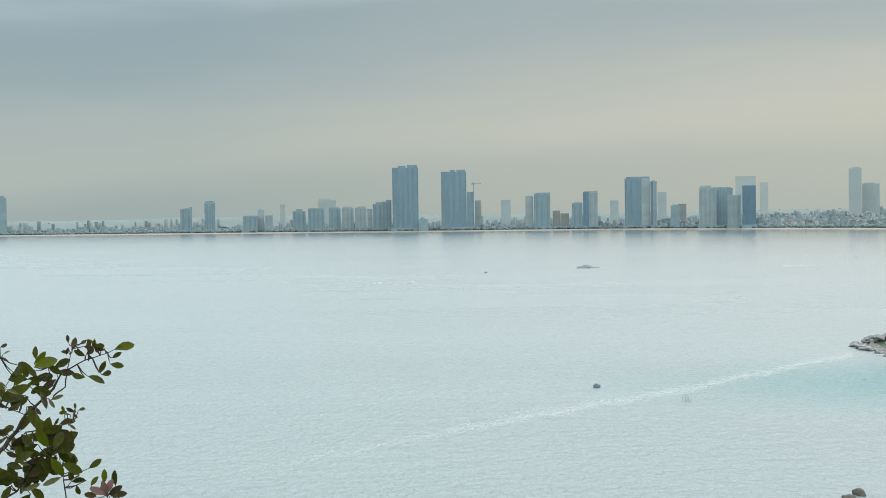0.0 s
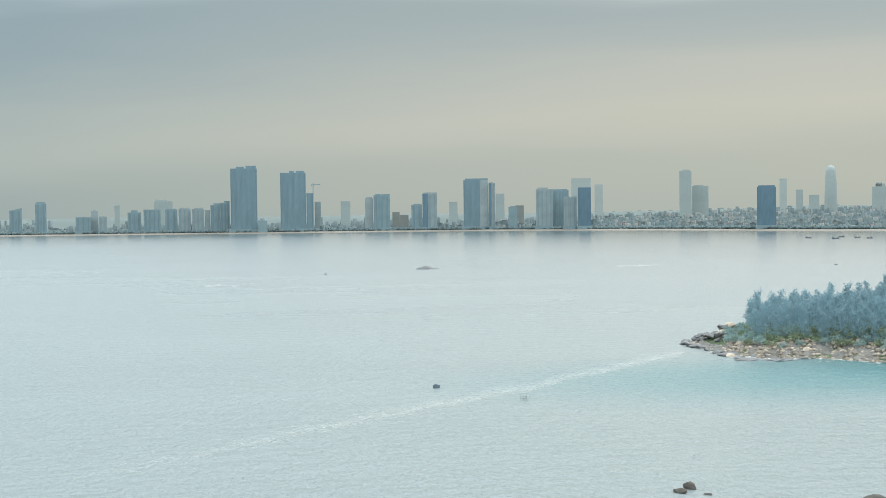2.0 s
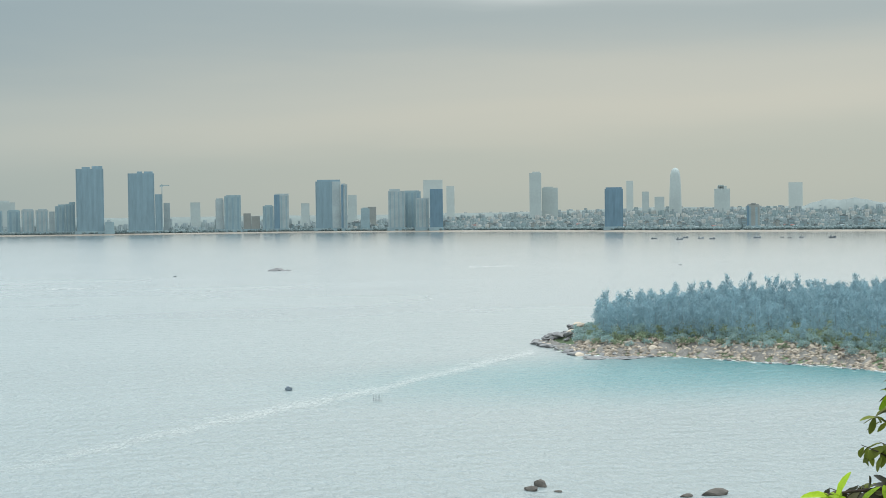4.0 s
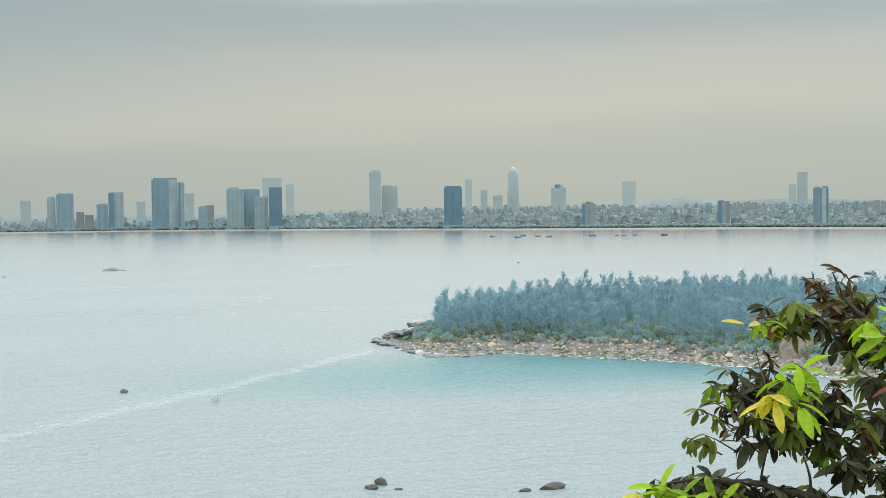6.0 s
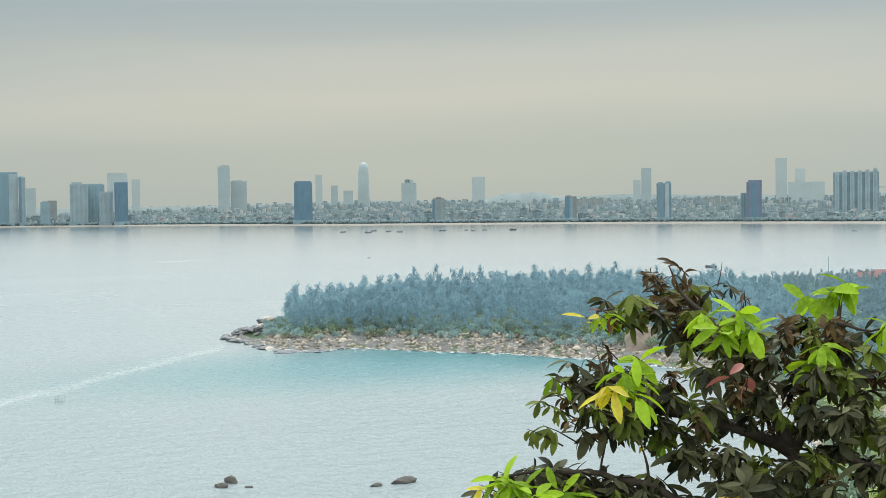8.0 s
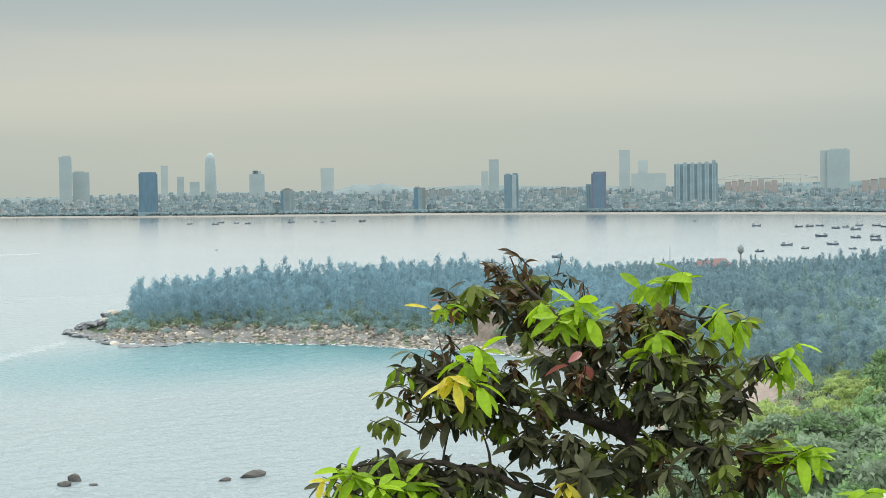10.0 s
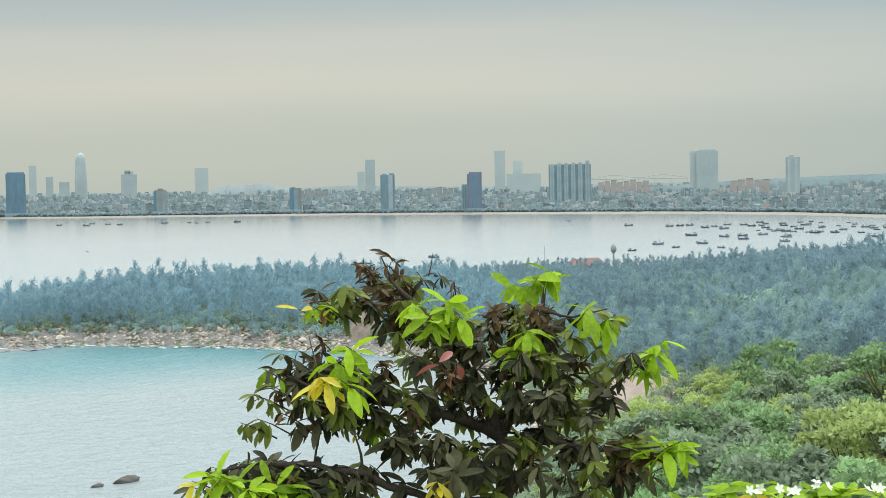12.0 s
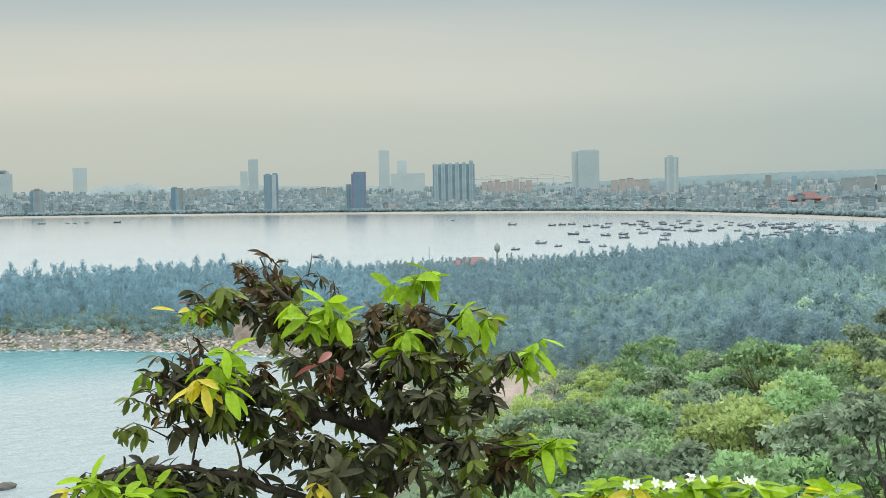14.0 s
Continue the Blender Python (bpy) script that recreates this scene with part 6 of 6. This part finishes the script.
# the crowded anchorage under the far beach
for i in range(105):
    b = 50.6 + 11.5 * boat_rng.random() ** 0.85
    lo, hi = np.interp(b, [50, 55, 58, 62], [1050, 900, 860, 830]), shore(b) * np.interp(b, [50, 55, 62], [0.80, 0.84, 0.9])
    moor(boat_rng.choice([2, 2, 3, 3, 0]), b, lo + (hi - lo) * boat_rng.random(), -b + boat_rng.choice([0, 10, 175, 190, 30]) + boat_rng.uniform(-18, 18), boat_rng.uniform(0.42, 0.68))


def coracle():
    base = new("basket_boat")
    base.matrix_world = Matrix.Translation(at(6.46, 309, 0.0))
    v, f = tube([(0, 0, -0.15), (0, 0, 0.1), (0, 0, 0.5)], (0.55, 0.8, 0.85), 16)
    hang("basket", mesh_of("basket", v, f, HULL), base)
    v, f = tube([(0, 0, 0.48), (0, 0, 0.56)], (0.9, 0.88), 16)
    hang("rim", mesh_of("rim", v, f, HULL), base)
    # a plain dark block added to stand for a heap of fishing gear
    part("tarpaulin", box(bmesh.new(), -0.5, 0.2, -0.4, 0.4, 0.2, 0.95, 0.12), HULL, base, "dark sheet over fishing gear")
    tagged(base, "small dark round basket boat afloat", "boat")


coracle()


def net_frame():
    base = new("fish_trap")
    base.matrix_world = Matrix.Translation(at(10.22, 287, 0.0)) @ pose(0, 0, 0, 0, 0, 20)
    for x in (-0.75, 0, 0.75):
        for y in (-0.5, 0.5):
            hang("stake", mesh_of("stake", *tube([(x, y, -1), (x + 0.04, y, 1.5)], (0.045, 0.035), 5), CABIN), base)
    for y in (-0.5, 0.5):
        for z in (0.3, 0.7):
            hang("rail", mesh_of("rail", *tube([(-0.8, y, z), (0.8, y, z)], (0.04, 0.04), 5), CABIN), base)
    tagged(base, "pale wooden fish trap of stakes and rails", "fish trap")


net_frame()


def foam_line():
    """A drifting line of foam flecks off the point."""
    rng = np.random.default_rng(8)
    pb, pd = [16.9, 14.5, 10.3, 6.5, 3.06, -0.5, -4.1, -7, -9.2], [384, 352, 306, 281, 261, 243, 227, 218, 211]
    vs, fs, n = [], [], 0
    for i in range(34000):
        b = rng.uniform(-9, 16.9)
        d = np.interp(b, pb[::-1], pd[::-1]) + rng.normal(0, 1) * np.interp(b, [-9, 17], [2.0, 4.0]) + 1.2 * math.sin(b * 2.2)
        if i > 30000:
            d += 7 + 2 * math.sin(b)
        thin = np.interp(b, [-9, -4, 4, 17], [0.03, 0.26, 0.55, 0.5])
        if rng.random() > thin:
            continue
        big = np.interp(b, [-9, 4, 17], [0.5, 0.75, 1.3])
        l, w = big * rng.uniform(0.08, 0.30), big * rng.uniform(0.04, 0.10)
        p, a = at(b, d), radians(-b) + 0.5 + rng.normal(0, 0.25)
        k = np.array([(-l, 0), (-l * 0.3, -w), (l, -w * 0.2), (l * 0.4, w)])
        q = np.stack([k[:, 0] * math.cos(a) - k[:, 1] * math.sin(a) + p.x, k[:, 0] * math.sin(a) + k[:, 1] * math.cos(a) + p.y, np.full(4, 0.015 + n * 2e-6)], 1)
        vs.append(q)
        fs.append(np.arange(4) + n)
        n += 4
    # two short streaks of broken water farther out
    for i in range(110):
        u = rng.random()
        (b0, d0), (b1, d1) = ((-3.48, 789), (-1.2, 792)) if i % 2 else ((14.15, 993), (16.02, 1008))
        p = at(b0 + u * (b1 - b0), d0 + u * (d1 - d0) + rng.normal(0, 7))
        l, w = rng.uniform(0.6, 2.0), rng.uniform(0.2, 0.6)
        a = radians(-b0) + rng.normal(0, 0.2)
        q = np.array([(-l, 0), (-l * 0.3, -w), (l, -w * 0.2), (l * 0.4, w)])
        vs.append(np.stack([q[:, 0] * math.cos(a) - q[:, 1] * math.sin(a) + p.x, q[:, 0] * math.sin(a) + q[:, 1] * math.cos(a) + p.y, np.full(4, 0.015 + n * 2e-6)], 1))
        fs.append(np.arange(4) + n)
        n += 4
    # surf along the headland's rocks
    for i in range(1500):
        u = rng.random() * (len(COVE) - 1.001)
        k = int(u)
        b = COVE[k][0] + (u - k) * (COVE[k + 1][0] - COVE[k][0])
        d = COVE[k][1] + (u - k) * (COVE[k + 1][1] - COVE[k][1]) - rng.exponential(1.6) - 0.5
        l, w = rng.uniform(0.3, 1.0), rng.uniform(0.1, 0.3)
        p, a = at(b, d), radians(-b) + rng.normal(0, 0.3)
        q = np.array([(-l, 0), (-l * 0.3, -w), (l, -w * 0.2), (l * 0.4, w)])
        vs.append(np.stack([q[:, 0] * math.cos(a) - q[:, 1] * math.sin(a) + p.x, q[:, 0] * math.sin(a) + q[:, 1] * math.cos(a) + p.y, np.full(4, 0.015 + n * 2e-6)], 1))
        fs.append(np.arange(4) + n)
        n += 4
    tagged(new("sea_foam", mesh_of("sea_foam", np.concatenate(vs), np.stack(fs), FOAM)), "thin drifting line of white foam on the sea", "foam", kind="stuff")


foam_line()


# ---- buildings among the headland's trees ----
def water_tower():
    base = new("water_tower")
    base.matrix_world = Matrix.Translation(at(45.13, 585, 1.0))
    hang("shaft", mesh_of("shaft", *tube([(0, 0, -1), (0, 0, 11.5)], (0.45, 0.38), 10), WHITE_FACADE), base)
    hang("tank", mesh_of("tank", *tube([(0, 0, 11), (0, 0, 12), (0, 0, 14), (0, 0, 14.6)], (0.45, 1.3, 1.3, 0.4), 14), WHITE_FACADE), base)
    hang("roof_cap", mesh_of("roof_cap", *tube([(0, 0, 14.6), (0, 0, 15.3)], (0.7, 0.2), 10), PALE_FACADE), base)
    tagged(base, "white mushroom-shaped water tower above the trees", "water tower")


water_tower()
aerial = new("aerial_mast", mesh_of("aerial_mast", *tube([at(42.23, 590, 0), at(42.23, 590, 15.2)], (0.22, 0.12), 5), GREY_FACADE))
tagged(aerial, "slim grey aerial mast above the trees", "mast")


def resort_house(bearing, dist, base_z, w, tall, h):
    base = new("villa")
    base.matrix_world = Matrix.Translation(at(bearing, dist, base_z)) @ pose(0, 0, 0, 0, 0, -bearing + 12)
    part("masonry", box(bmesh.new(), -w / 2, w / 2, 0, 8, -5, tall), WHITE_FACADE, base)
    bm = bmesh.new()
    p = [bm.verts.new(c) for c in ((-w * 0.56, -0.8, tall), (w * 0.56, -0.8, tall), (w * 0.56, 8.8, tall), (-w * 0.56, 8.8, tall), (-w * 0.3, 4, tall + h), (w * 0.3, 4, tall + h))]
    for q in ((0, 1, 5, 4), (1, 2, 5), (2, 3, 4, 5), (3, 0, 4), (3, 2, 1, 0)):
        bm.faces.new([p[i] for i in q])
    part("roof", bm, RED_ROOF, base)
    tagged(base, "villa with a red hipped roof among the trees", "house", "villas on the headland")


resort_house(43.75, 575, 2.0, 9, 5.2, 2.6)
resort_house(44.35, 580, 2.0, 8, 5.8, 2.4)
